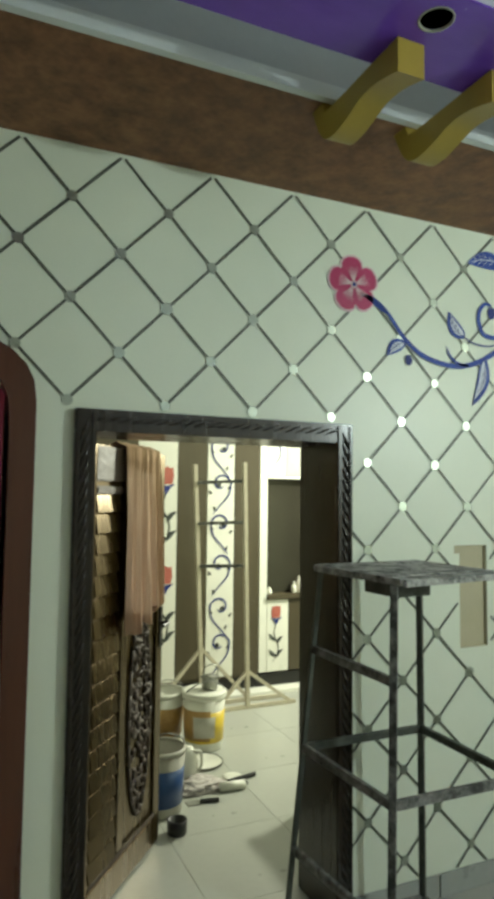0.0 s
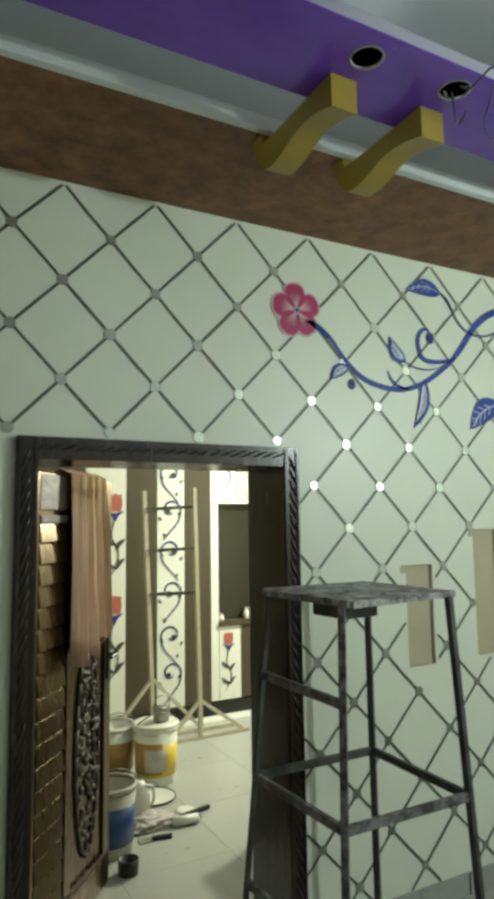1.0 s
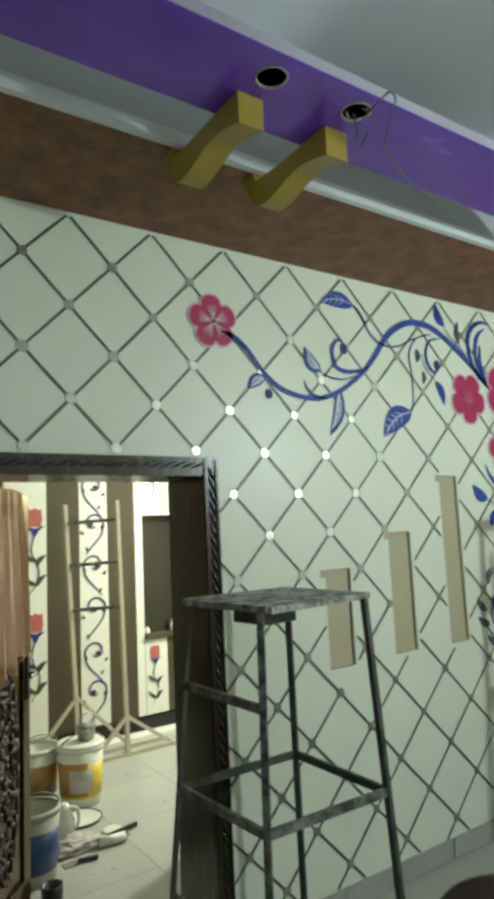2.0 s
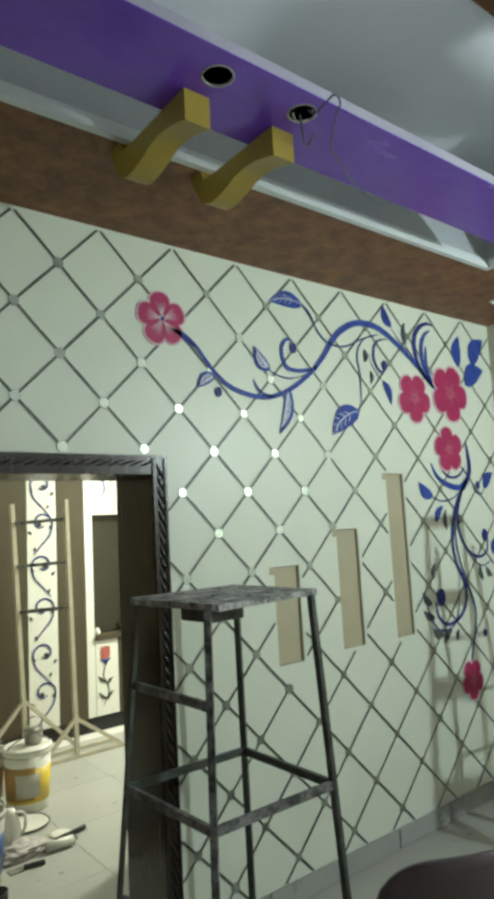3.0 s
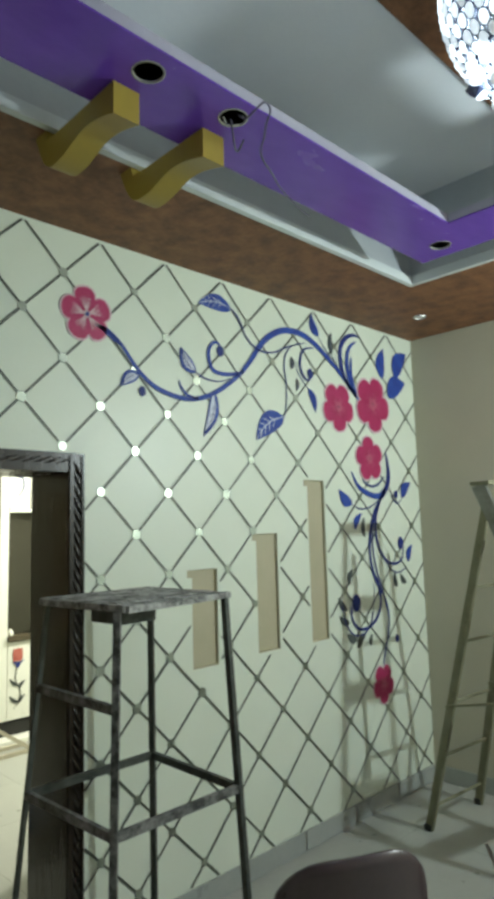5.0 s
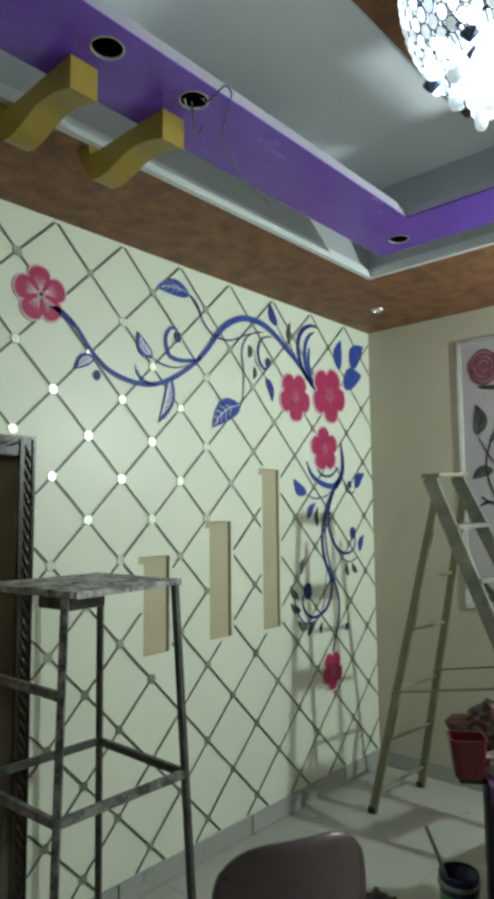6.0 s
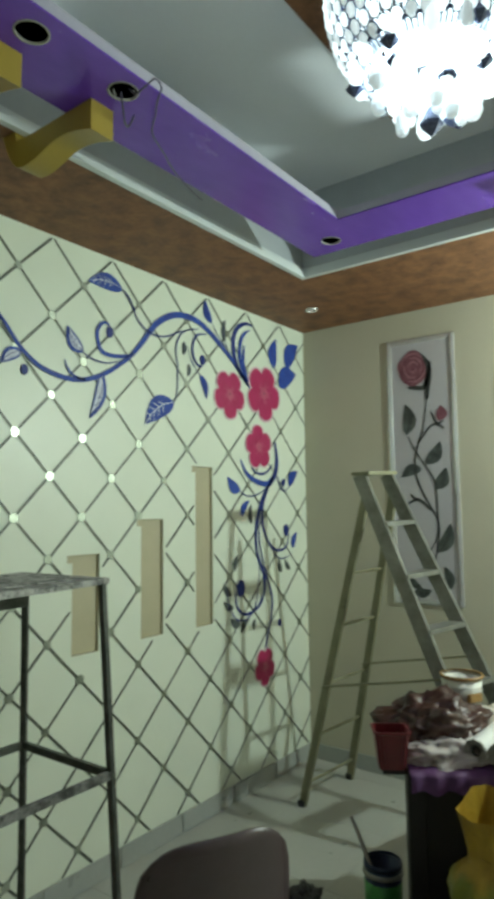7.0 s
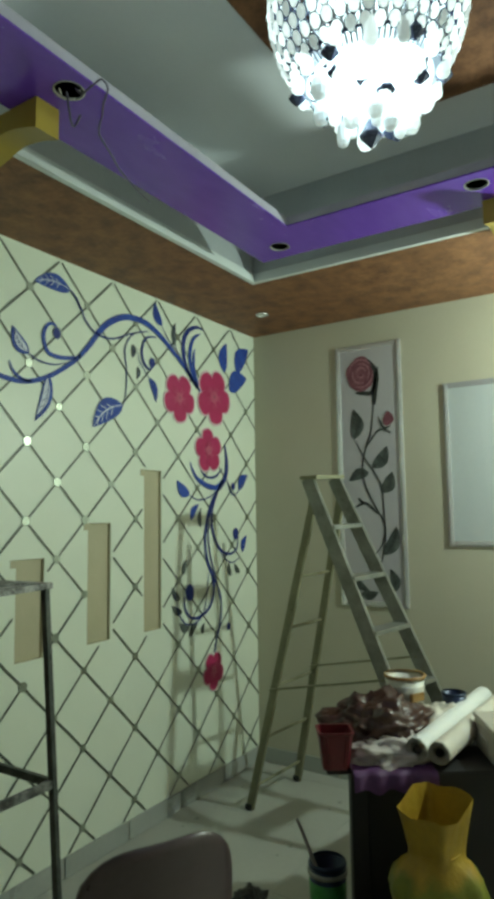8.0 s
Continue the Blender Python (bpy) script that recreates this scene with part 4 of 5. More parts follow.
for p in (RL, RR, FL, FR):
    part("foot", boxed(p.x - 0.026, p.y - 0.02, 0.0, p.x + 0.026, p.y + 0.02, 0.035, 0.004), "black", ld)

# ---- table with painters' clutter ----
TM = pose(2.588, -1.496, 0, 0, 0, math.degrees(math.atan2(-0.431, 0.287)))


def tp(u, v, z):
    return TM @ Vector((u, v, z))


table = thing("table", TM, "black-brown laminate table with a panelled front", "table")
part("tabletop", boxed(-0.004, -0.03, 0.757, 1.35, 0.62, 0.78, 0.004), "table", table, world_space=False)
part("end_leg", boxed(0.0, 0.0, 0.0, 0.06, 0.06, 0.757, 0.003), "table", table, world_space=False)
part("end_leg", boxed(0.13, 0.52, 0.0, 0.19, 0.58, 0.757, 0.003), "table", table, world_space=False)
part("end_flap", boxed(-0.085, 0.0, 0.767, -0.0045, 0.085, 0.7805, 0.002), "table", table, world_space=False)
part("end_panel", boxed(1.29, 0.0, 0.0, 1.32, 0.60, 0.757, 0.003), "table", table, world_space=False)
part("front_panel", boxed(0.061, 0.02, 0.06, 1.29, 0.045, 0.757, 0.003), "table", table, world_space=False)


def crumpled(w, d, h, seed, rough=1.0):
    """A slumped heap of sheet material, w by d by h, with creases."""
    bm = bmesh.new()
    bmesh.ops.create_icosphere(bm, subdivisions=5, radius=1)
    for v in bm.verts:
        q = v.co.copy()
        a = noise.noise(q * 2.1 + Vector((seed, 0, 0)))
        b = 1 - abs(noise.noise(q * 4.2 + Vector((0, seed, 0)))) * 2
        c = 1 - abs(noise.noise(q * 9.0 + Vector((0, 0, seed)))) * 2
        e = 1 - abs(noise.noise(q * 17.0 + Vector((seed, seed, 0)))) * 2
        k = 1 + rough * (0.32 * a + 0.28 * b * (0.4 + 0.6 * abs(a)) + 0.09 * c + 0.03 * e)
        z = max(q.z, -0.15) + 0.15
        v.co = Vector((q.x * w / 2 * k, q.y * d / 2 * k, z * h / 1.15 * (k if z > 0.01 else 1)))
    return bm


def heap(name, u, v, z, w, d, h, seed, material, label, category, turn=0):
    bm = crumpled(w, d, h, seed)
    ob = part(name, bm, material, smooth=True)
    ob.matrix_world = Matrix.Translation(tp(u, v, z)) @ pose(0, 0, 0, 0, 0, turn)
    return tagged(ob, label, category)


heap("plastic_sheet", 0.16, 0.27, 0.810, 0.40, 0.32, 0.135, 3.1, "brown_cloth", "crumpled maroon-brown plastic sheet heaped on the table", "sheet", -20)
heap("wrapping_paper", 0.17, 0.14, 0.781, 0.34, 0.24, 0.075, 7.7, "grey_cloth", "crumpled grey wrapping paper on the table", "paper", -50)
heap("wrapping_paper", 0.45, 0.42, 0.781, 0.34, 0.26, 0.085, 9.4, "paper2", "crumpled cream wrapping paper on the table", "paper", 10)

# red plastic basket at the end of the table
bk = thing("basket", Matrix.Translation(tp(-0.045, 0.04, 0.782)), "dark red tapered plastic basket on the table end", "basket")
bm = bmesh.new()


def basket_ring(hu, hv, z):
    return [bm.verts.new(tp(-0.050 + su * hu * 0.66, 0.042 + sv * hv * 0.5, 0.782 + (z - 0.782) * 0.80)) for su, sv in ((-1, -0.8), (-0.8, -1), (0.8, -1), (1, -0.8), (1, 0.8), (0.8, 1), (-0.8, 1), (-1, 0.8))]


loops = [basket_ring(0.070, 0.085, 0.782), basket_ring(0.092, 0.108, 0.935), basket_ring(0.100, 0.116, 0.938), basket_ring(0.100, 0.116, 0.947), basket_ring(0.088, 0.104, 0.947), basket_ring(0.066, 0.081, 0.790)]
for A, B in zip(loops, loops[1:]):
    for k in range(8):
        bm.faces.new((A[k], A[(k + 1) % 8], B[(k + 1) % 8], B[k]))
bm.faces.new(loops[0])
bm.faces.new(loops[-1])
part("basket_body", bm, "red_bag", bk)
for su in (-1, 1):
    part("rib", barred(tp(-0.050 + su * 0.028, 0.042 - 0.043, 0.80), tp(-0.050 + su * 0.035, 0.042 - 0.052, 0.895), 0.006, 0.006), "red_bag", bk)
# purple cloth over the front edge
bm = bmesh.new()
grid = []
for i in range(25):
    u = 0.005 + 0.30 * i / 24
    colm = []
    for k, (v, z) in enumerate(((0.14, 0.786), (0.04, 0.787), (-0.028, 0.785), (-0.040, 0.77), (-0.042, 0.735), (-0.045, 0.722 + 0.007 * math.sin(i * 0.7)))):
        colm.append(bm.verts.new(tp(u, v - (0.006 * math.sin(i * 1.1) if k > 2 else 0), z + 0.002 * math.sin(i * 0.9 + k))))
    grid.append(colm)
for A, B in zip(grid, grid[1:]):
    for k in range(5):
        bm.faces.new((A[k], B[k], B[k + 1], A[k + 1]))
tagged(part("purple_cloth", bm, "purple_cloth", smooth=True), "purple cloth draped over the front edge of the table", "cloth")


def roll(name, a, b, r, material, label):
    """A roll of paper with a spiral end."""
    ob = thing(name, Matrix.Translation(a), label, "wallpaper roll", "wallpaper rolls")
    a, b = Vector(a), Vector(b)
    axis = (b - a).to_track_quat("Z", "Y").to_matrix().to_4x4()
    axis.translation = a
    n = (b - a).length
    bm = lathe([(r, 0), (r, n), (r * 0.45, n), (r * 0.45, 0)], 28)
    bm.faces.ensure_lookup_table()
    bmesh.ops.delete(bm, geom=[f for f in bm.faces if len(f.verts) > 4], context="FACES")
    bm.transform(axis)
    part("sheet", bm, material, ob, smooth=True)
    for q in (0.60, 0.78, 0.92):
        w = lathe([(r * q, -0.003), (r * (q + 0.05), -0.003), (r * (q + 0.05), 0.003), (r * q, 0.003)], 28)
        bmesh.ops.delete(w, geom=[f for f in w.faces if len(f.verts) > 4], context="FACES")
        w.transform(axis)
        part("end_layer", w, "grey_label", ob)
    core = lathe([(r * 0.46, 0.0), (r * 0.46, n), (r * 0.36, n), (r * 0.36, 0.0)], 20)
    bmesh.ops.delete(core, geom=[f for f in core.faces if len(f.verts) > 4], context="FACES")
    core.transform(axis)
    part("core", core, "steel_dark", ob)
    return ob


roll("wallpaper_roll", (2.735, -1.690, 0.843), (3.58, -1.73, 0.843), 0.041, "paper", "white wallpaper roll lying on the table")
roll("wallpaper_roll", (2.745, -1.770, 0.841), (3.50, -1.815, 0.841), 0.040, "paper2", "cream wallpaper roll lying on the table")
bx = thing("carton", Matrix.Translation((3.02, -2.0, 0.78)), "grey-beige flat carton lying on the table", "box")
cm = pose(3.06, -2.02, 0.781, 0, 0, -60)
part("carton_body", boxed(-0.17, -0.12, 0, 0.17, 0.12, 0.11, 0.004, cm), "carton", bx)
part("lid", boxed(-0.175, -0.125, 0.111, 0.175, 0.125, 0.128, 0.004, cm), "carton", bx)
part("label", boxed(-0.175, -0.05, 0.02, -0.1705, 0.06, 0.07, 0.0, cm), "grey_label", bx)


def tub(name, loc, r, h, mats, label, category, handle=True, taper=0.88, lid=False, group=""):
    """A tapered pail: body, label band, rim, and a wire handle."""
    ob = thing(name, Matrix.Translation(loc), label, category, group)
    rb = r * taper
    part("pail_body", lathe([(rb * 0.96, 0.0), (rb, 0.006), (r, h * 0.94), (r * 0.94, h * 0.94), (rb * 0.93, 0.012), (0.0, 0.012)] if not lid else [(rb * 0.96, 0.0), (rb, 0.006), (r, h)], 32, loc), mats[0], ob, smooth=True)
    part("label", lathe([(rb + (r - rb) * 0.16 + 0.0012, h * 0.16), (rb + (r - rb) * 0.72 + 0.0012, h * 0.72), (rb + (r - rb) * 0.72 - 0.004, h * 0.72), (rb + (r - rb) * 0.16 - 0.004, h * 0.16)], 32, loc), mats[1], ob, smooth=True)
    rim = lathe([(r * 0.95, h * 0.93), (r * 1.04, h * 0.93), (r * 1.05, h * 0.98), (r * 1.0, h), (r * 0.94, h)], 32, loc)
    bmesh.ops.delete(rim, geom=[f for f in rim.faces if len(f.verts) > 4], context="FACES")
    part("rim", rim, mats[0], ob, smooth=True)
    if len(mats) > 2:
        part("patch", boxed(-r * 0.55, -r * 1.02, h * 0.28, r * 0.35, -r * 0.80, h * 0.55, 0.004, Matrix.Translation(loc) @ pose(0, 0, 0, 0, 0, -25)), mats[2], ob)
    if lid:
        part("lid", lathe([(r * 1.05, h), (r * 1.05, h * 1.04), (r * 0.9, h * 1.05), (0, h * 1.04)], 32, loc), mats[0], ob, smooth=True)
    if handle:
        L = Vector(loc)
        part("handle", piped([L + Vector((-r * 1.04, 0, h * 0.9)), L + Vector((-r * 0.8, -r * 0.3, h * 1.12)), L + Vector((0, -r * 0.5, h * 1.25)), L + Vector((r * 0.8, -r * 0.3, h * 1.12)), L + Vector((r * 1.04, 0, h * 0.9))], 0.004, 6), "steel", ob)
    return ob


p = tp(0.33, 0.50, 0.781)
tub("plastic_tub", (p.x, p.y, 0.86), 0.085, 0.13, ("bucket_white", "grey_label", "bucket_orange"), "white plastic paint tub with an orange rim on the heap", "tub", handle=False)
part_rim = lathe([(0.082, 0.125), (0.090, 0.125), (0.090, 0.137), (0.082, 0.137)], 32, (p.x, p.y, 0.86))
bmesh.ops.delete(part_rim, geom=[f for f in part_rim.faces if len(f.verts) > 4], context="FACES")
part("orange_rim", part_rim, "bucket_orange", bpy.data.objects["plastic_tub"], smooth=True)
p = tp(0.55, 0.52, 0.781)
tub("paint_tin", (p.x, p.y, 0.781), 0.052, 0.13, ("blue_tin", "blue_tin"), "small dark blue open paint tin on the table", "tin", handle=False, taper=1.0)
tub("paint_tin", (2.945, -1.215, 0.0), 0.077, 0.255, ("blue_tin", "green_can"), "green and dark blue open paint tin on the floor", "tin", handle=False, taper=0.97)
tin_rim = lathe([(0.0775, 0.205), (0.084, 0.207), (0.084, 0.222), (0.0775, 0.224)], 32, (2.945, -1.215, 0.0))
bmesh.ops.delete(tin_rim, geom=[f for f in tin_rim.faces if len(f.verts) > 4], context="FACES")
part("rim_band", tin_rim, "alu", bpy.data.objects["paint_tin.001"], "pale metal band", smooth=True)
br = thing("paint_brush", Matrix.Translation((2.93, -1.22, 0.03)), "long-handled paint brush standing in a paint tin", "brush")
part("handle", piped([(2.955, -1.225, 0.03), (2.91, -1.16, 0.27), (2.885, -1.105, 0.42)], lambda t: 0.011 - 0.004 * t, 8), "grey_cloth", br)
part("bristles", boxed(2.93, -1.245, 0.015, 2.98, -1.205, 0.06, 0.005), "black", br)

# yellow sack in front of the table
SK = (2.565, -1.805)
sk = thing("sack", Matrix.Translation((SK[0], SK[1], 0)), "open yellow woven sack with green print on the floor", "sack")
bm = bmesh.new()
N = 48


def sack_point(a, t):
    """The sack's skin at angle a and height t of 0..1: a slack pillow below, a squarish folded collar above."""
    w = 0.152 - 0.052 / (1 + math.exp(-(t - 0.735) / 0.03))
    d = 0.62 * w + 0.02 * math.exp(-((t - 0.4) / 0.25) ** 2)
    f = 1 + 0.14 * noise.noise(Vector((math.cos(a) * 2.2, math.sin(a) * 2.2, t * 6))) + 0.07 * (1 - 2 * abs(noise.noise(Vector((math.cos(a) * 4, math.sin(a) * 4, t * 11)))))
    x, y = w * f * math.copysign(abs(math.cos(a)) ** 0.75, math.cos(a)), d * f * math.copysign(abs(math.sin(a)) ** 0.75, math.sin(a))
    q = min(1, max(0, (t - 0.72) / 0.09))
    q = q * q * (3 - 2 * q)
    c = a + radians(50)
    side = (0.056 + 0.034 * max(0, t - 0.7) / 0.3) / max(abs(math.cos(c)), abs(math.sin(c))) * (1 + 0.04 * noise.noise(Vector((math.cos(a) * 3, math.sin(a) * 3, t * 9))))
    x, y = x * (1 - q) + side * math.cos(a) * q, y * (1 - q) + side * math.sin(a) * q
    top = max(0, t - 0.86) / 0.14
    z = 0.745 * t + top * (0.030 * math.sin(a + 0.4) + 0.013 * math.sin(3 * a + 1))
    p = Matrix.Rotation(radians(-56), 4, "Z") @ Vector((x, y, z))
    return Vector((SK[0] + p.x, SK[1] + p.y, p.z))


rings = [[bm.verts.new(sack_point(2 * math.pi * k / N, i / 31)) for k in range(N)] for i in range(32)]
for i, (A, B) in enumerate(zip(rings, rings[1:])):
    for k in range(N):
        bm.faces.new((A[k], A[(k + 1) % N], B[(k + 1) % N], B[k]))
bm.faces.new(rings[0])
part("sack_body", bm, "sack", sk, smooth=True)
bm = bmesh.new()
fill = [bm.verts.new(v) for v in [(SK[0] + 0.075 * math.cos(a), SK[1] + 0.075 * math.sin(a), 0.60) for a in [2 * math.pi * k / 16 for k in range(16)]]]
bm.faces.new(fill)
part("sack_mouth", bm, "sack", sk, "shaded inside of the sack mouth")
arch = [(radians(-90 + 17 * math.cos(math.pi * k / 8)), 0.49 + 0.17 * math.sin(math.pi * k / 8)) for k in range(9)]
part("printed_arch", piped([sack_point(a, t) for a, t in arch], 0.007, 6), "steel_dark", sk, "dark printed arch")

ob = part("plastic_bag", crumpled(0.20, 0.17, 0.40, 8.8, 0.3), "grey_cloth", smooth=True)
ob.location = (2.43, -1.61, 0.0)
tagged(ob, "pale grey crumpled plastic bag standing on the floor", "bag")

# ---- chair with its back to the camera ----
CM = pose(1.745, -1.325, 0.012, 0, 0, -27)
ch = thing("chair", CM, "dark brown moulded plastic chair with a rounded back", "chair")
bm = bmesh.new()
rows_ = []
for i in range(13):
    t = i / 12
    z = 0.43 + 0.405 * t
    half = 0.215 + 0.015 * math.sin(math.pi * t)
    line = []
    for k in range(17):
        s = -1 + k / 8
        drop = 0.075 * abs(s) ** 4 * t ** 3
        line.append((half * s * (1 - 0.10 * max(0, t - 0.8) * abs(s) ** 3), -0.035 * t + 0.05 * s * s, z - drop))
    rows_.append(line)
F = [[bm.verts.new((x, y, z)) for x, y, z in line] for line in rows_]
G = [[bm.verts.new((x, y + 0.014, z)) for x, y, z in line] for line in rows_]
for S in (F, G):
    for A, B in zip(S, S[1:]):
        for k in range(16):
            bm.faces.new((A[k], A[k + 1], B[k + 1], B[k]))
edge_f = F[0] + [r[-1] for r in F[1:]] + F[-1][-2::-1] + [r[0] for r in F[-2:0:-1]]
edge_g = G[0] + [r[-1] for r in G[1:]] + G[-1][-2::-1] + [r[0] for r in G[-2:0:-1]]
for k in range(len(edge_f)):
    bm.faces.new((edge_f[k], edge_f[(k + 1) % len(edge_f)], edge_g[(k + 1) % len(edge_f)], edge_g[k]))
part("backrest", bm, "chair", ch, smooth=True, world_space=False)
part("seat", boxed(-0.22, 0.02, 0.425, 0.22, 0.44, 0.445, 0.008), "chair", ch, world_space=False)
for x, y in ((-0.19, 0.04), (0.19, 0.04), (-0.19, 0.41), (0.19, 0.41)):
    part("leg", barred((x * 1.12, y + (0.03 if y > 0.2 else -0.04), -0.012), (x, y, 0.43), 0.035, 0.03, 0.004), "chair", ch, world_space=False)
heap("rag", -0.37, 0.57, 0.0, 0.16, 0.13, 0.07, 5.2, "black", "dark crumpled rag lying on the floor", "rag")

# ---- chandelier ----
cx, cy = CHAND
chd = thing("chandelier", Matrix.Translation((cx, cy, 3.5)), "lit round crystal chandelier with hanging drops", "chandelier")
part("rod", piped([(cx, cy, 3.485), (cx, cy, 2.90)], 0.012, 10), "lamp_metal", chd)
part("ceiling_plate", lathe([(0.09, -0.001), (0.09, -0.02), (0.03, -0.035)], 24, (cx, cy, 3.482)), "lamp_metal", chd)
CZ, CR = 2.75, 0.202


def shell(a, b, r=1.0):
    """A point of the globe at polar angle a and turn b, seen from its hanging point."""
    return Vector((CR * r * math.sin(a) * math.cos(b), CR * r * math.sin(a) * math.sin(b), CZ - 3.5 + CR * r * 1.15 * math.cos(a)))


core = lathe([(0.02, 0.17), (0.08, 0.14), (0.105, 0.04), (0.105, -0.04), (0.09, -0.10), (0.04, -0.12)], 24, (cx, cy, CZ))
part("glowing_core", core, "crystal", chd, "glowing white inner cylinder", smooth=True)
for a in (0.12, 0.735):
    rim = shell(math.pi * a, 0)
    hoop = [(cx + rim.x * math.cos(k * 0.3142), cy + rim.x * math.sin(k * 0.3142), 3.5 + rim.z) for k in range(21)]
    part("hoop", piped(hoop, 0.0035, 6, 2), "lamp_metal", chd)
bead = bmesh.new()
turned(bead, [(0.0, -0.006), (0.6, -0.004), (0.97, 0.0), (0.6, 0.008), (0.0, 0.011)], 10)
edge = bmesh.new()
turned(edge, [(0.96, -0.004), (1.10, -0.005), (1.13, -0.002), (1.10, 0.001), (0.96, 0.0)], 10)
bmesh.ops.delete(edge, geom=[f for f in edge.faces if len(f.verts) > 4], context="FACES")
edge_me = bpy.data.meshes.new("bead_ring")
edge.to_mesh(edge_me)
edge.free()
bead_me = bpy.data.meshes.new("bead")
bead.to_mesh(bead_me)
bead.free()
bead_me.materials.append(M["crystal"])
ring_verts, ring_faces, upper_verts, upper_faces = [], [], [], []


def add_copy(me, mm, verts, faces):
    base = len(verts)
    verts.extend(tuple(mm @ v.co) for v in me.vertices)
    faces.extend([base + k for k in p.vertices] for p in me.polygons)


for i in range(15):
    a = math.pi * (0.14 + 0.585 * i / 14)
    n = max(8, int(48 * math.sin(a)))
    for k in range(n):
        b = 2 * math.pi * (k + 0.5 * (i % 2)) / n
        mm = Vector((math.sin(a) * math.cos(b), math.sin(a) * math.sin(b), math.cos(a) / 1.15)).to_track_quat("Z", "Y").to_matrix().to_4x4()
        mm.translation = shell(a, b)
        mm = mm @ Matrix.Diagonal((0.0116, 0.0150, 0.6, 1))
        add_copy(edge_me, mm, ring_verts, ring_faces)
        if i > 7:
            ob = new("bead", bead_me)
            ob.parent = chd
            ob.matrix_basis = mm
        else:
            add_copy(bead_me, mm, upper_verts, upper_faces)
for nm, verts, faces, key, lab in (("bead_net", ring_verts, ring_faces, "lamp_metal", "dark chrome rings of the bead net"), ("upper_beads", upper_verts, upper_faces, "crystal", "")):
    me = bpy.data.meshes.new(nm)
    me.from_pydata(verts, [], faces)
    me.materials.append(M[key])
    ob = new(nm, me)
    ob.parent = chd
    tagged(ob, lab, kind="stuff")
# pleated fringe along the lower rim
bm = bmesh.new()
for k in range(84):
    b = 2 * math.pi * k / 84
    bar(bm, shell(math.pi * 0.685, b, 1.0), shell(math.pi * 0.775, b, 0.98), 0.0045, 0.006)
tagged(part("fringe", bm, "pale", chd, "pleated glass fringe of the lower rim", world_space=False), kind="stuff")
drop = lathe([(0.0, -0.5), (0.16, -0.46), (0.24, -0.36), (0.20, -0.22), (0.12, -0.08), (0.05, 0.2), (0.03, 0.5)], 10)
drop_me = bpy.data.meshes.new("crystal_drop")
drop.to_mesh(drop_me)
drop.free()
drop_me.materials.append(M["crystal"])
rod = lathe([(0.0, -0.5), (0.10, -0.48), (0.15, -0.43), (0.16, -0.36), (0.15, 0.42), (0.1, 0.5)], 10)
rod_me = bpy.data.meshes.new("crystal_rod")
rod.to_mesh(rod_me)
rod.free()
rod_me.materials.append(M["crystal"])
dim = lathe([(0.0, -0.5), (0.22, -0.16), (0.24, -0.05), (0.14, 0.2), (0.04, 0.5)], 6)
dim_me = bpy.data.meshes.new("blue_crystal")
dim.to_mesh(dim_me)
dim.free()
dim_me.materials.append(M["crystal_dim"])
for rad, n, z, L, wide, me in ((0.146, 13, 2.600, 0.09, 0.08, rod_me), (0.148, 6, 2.575, 0.045, 0.075, dim_me), (0.108, 9, 2.585, 0.14, 0.085, drop_me), (0.112, 4, 2.535, 0.042, 0.08, dim_me), (0.072, 7, 2.562, 0.15, 0.08, rod_me), (0.072, 3, 2.505, 0.042, 0.08, dim_me), (0.040, 4, 2.540, 0.14, 0.075, drop_me), (0.018, 2, 2.520, 0.12, 0.07, rod_me), (0.0, 1, 2.475, 0.065, 0.10, dim_me)):
    for k in range(n):
        b = 2 * math.pi * (k + 0.37 + (0.5 if me is dim_me else 0.0)) / n + random.uniform(-0.08, 0.08)
        ob = new("crystal_drop", me)
        ob.parent = chd
        ob.matrix_basis = Matrix.Translation((rad * math.cos(b), rad * math.sin(b), z - 3.5 + random.uniform(-0.022, 0.016))) @ Matrix.Diagonal((wide, wide, L, 1))

# ---- bulb hanging from the ceiling border, behind the camera's view ----
bb = thing("hanging_bulb", Matrix.Translation((BULB[0], BULB[1], TOP)), "bare lit bulb hanging from the ceiling on a short cord", "bulb")
part("cord", piped([(BULB[0], BULB[1], TOP), (BULB[0], BULB[1], BULB[2] + 0.10)], 0.004, 6), "black", bb)
part("holder", lathe([(0.01, 0.11), (0.02, 0.10), (0.022, 0.05), (0.018, 0.045)], 16, BULB), "black", bb)
part("glass", lathe([(0.016, 0.046), (0.03, 0.02), (0.034, -0.01), (0.024, -0.035), (0.0, -0.045)], 20, BULB), "bulb", bb, smooth=True)

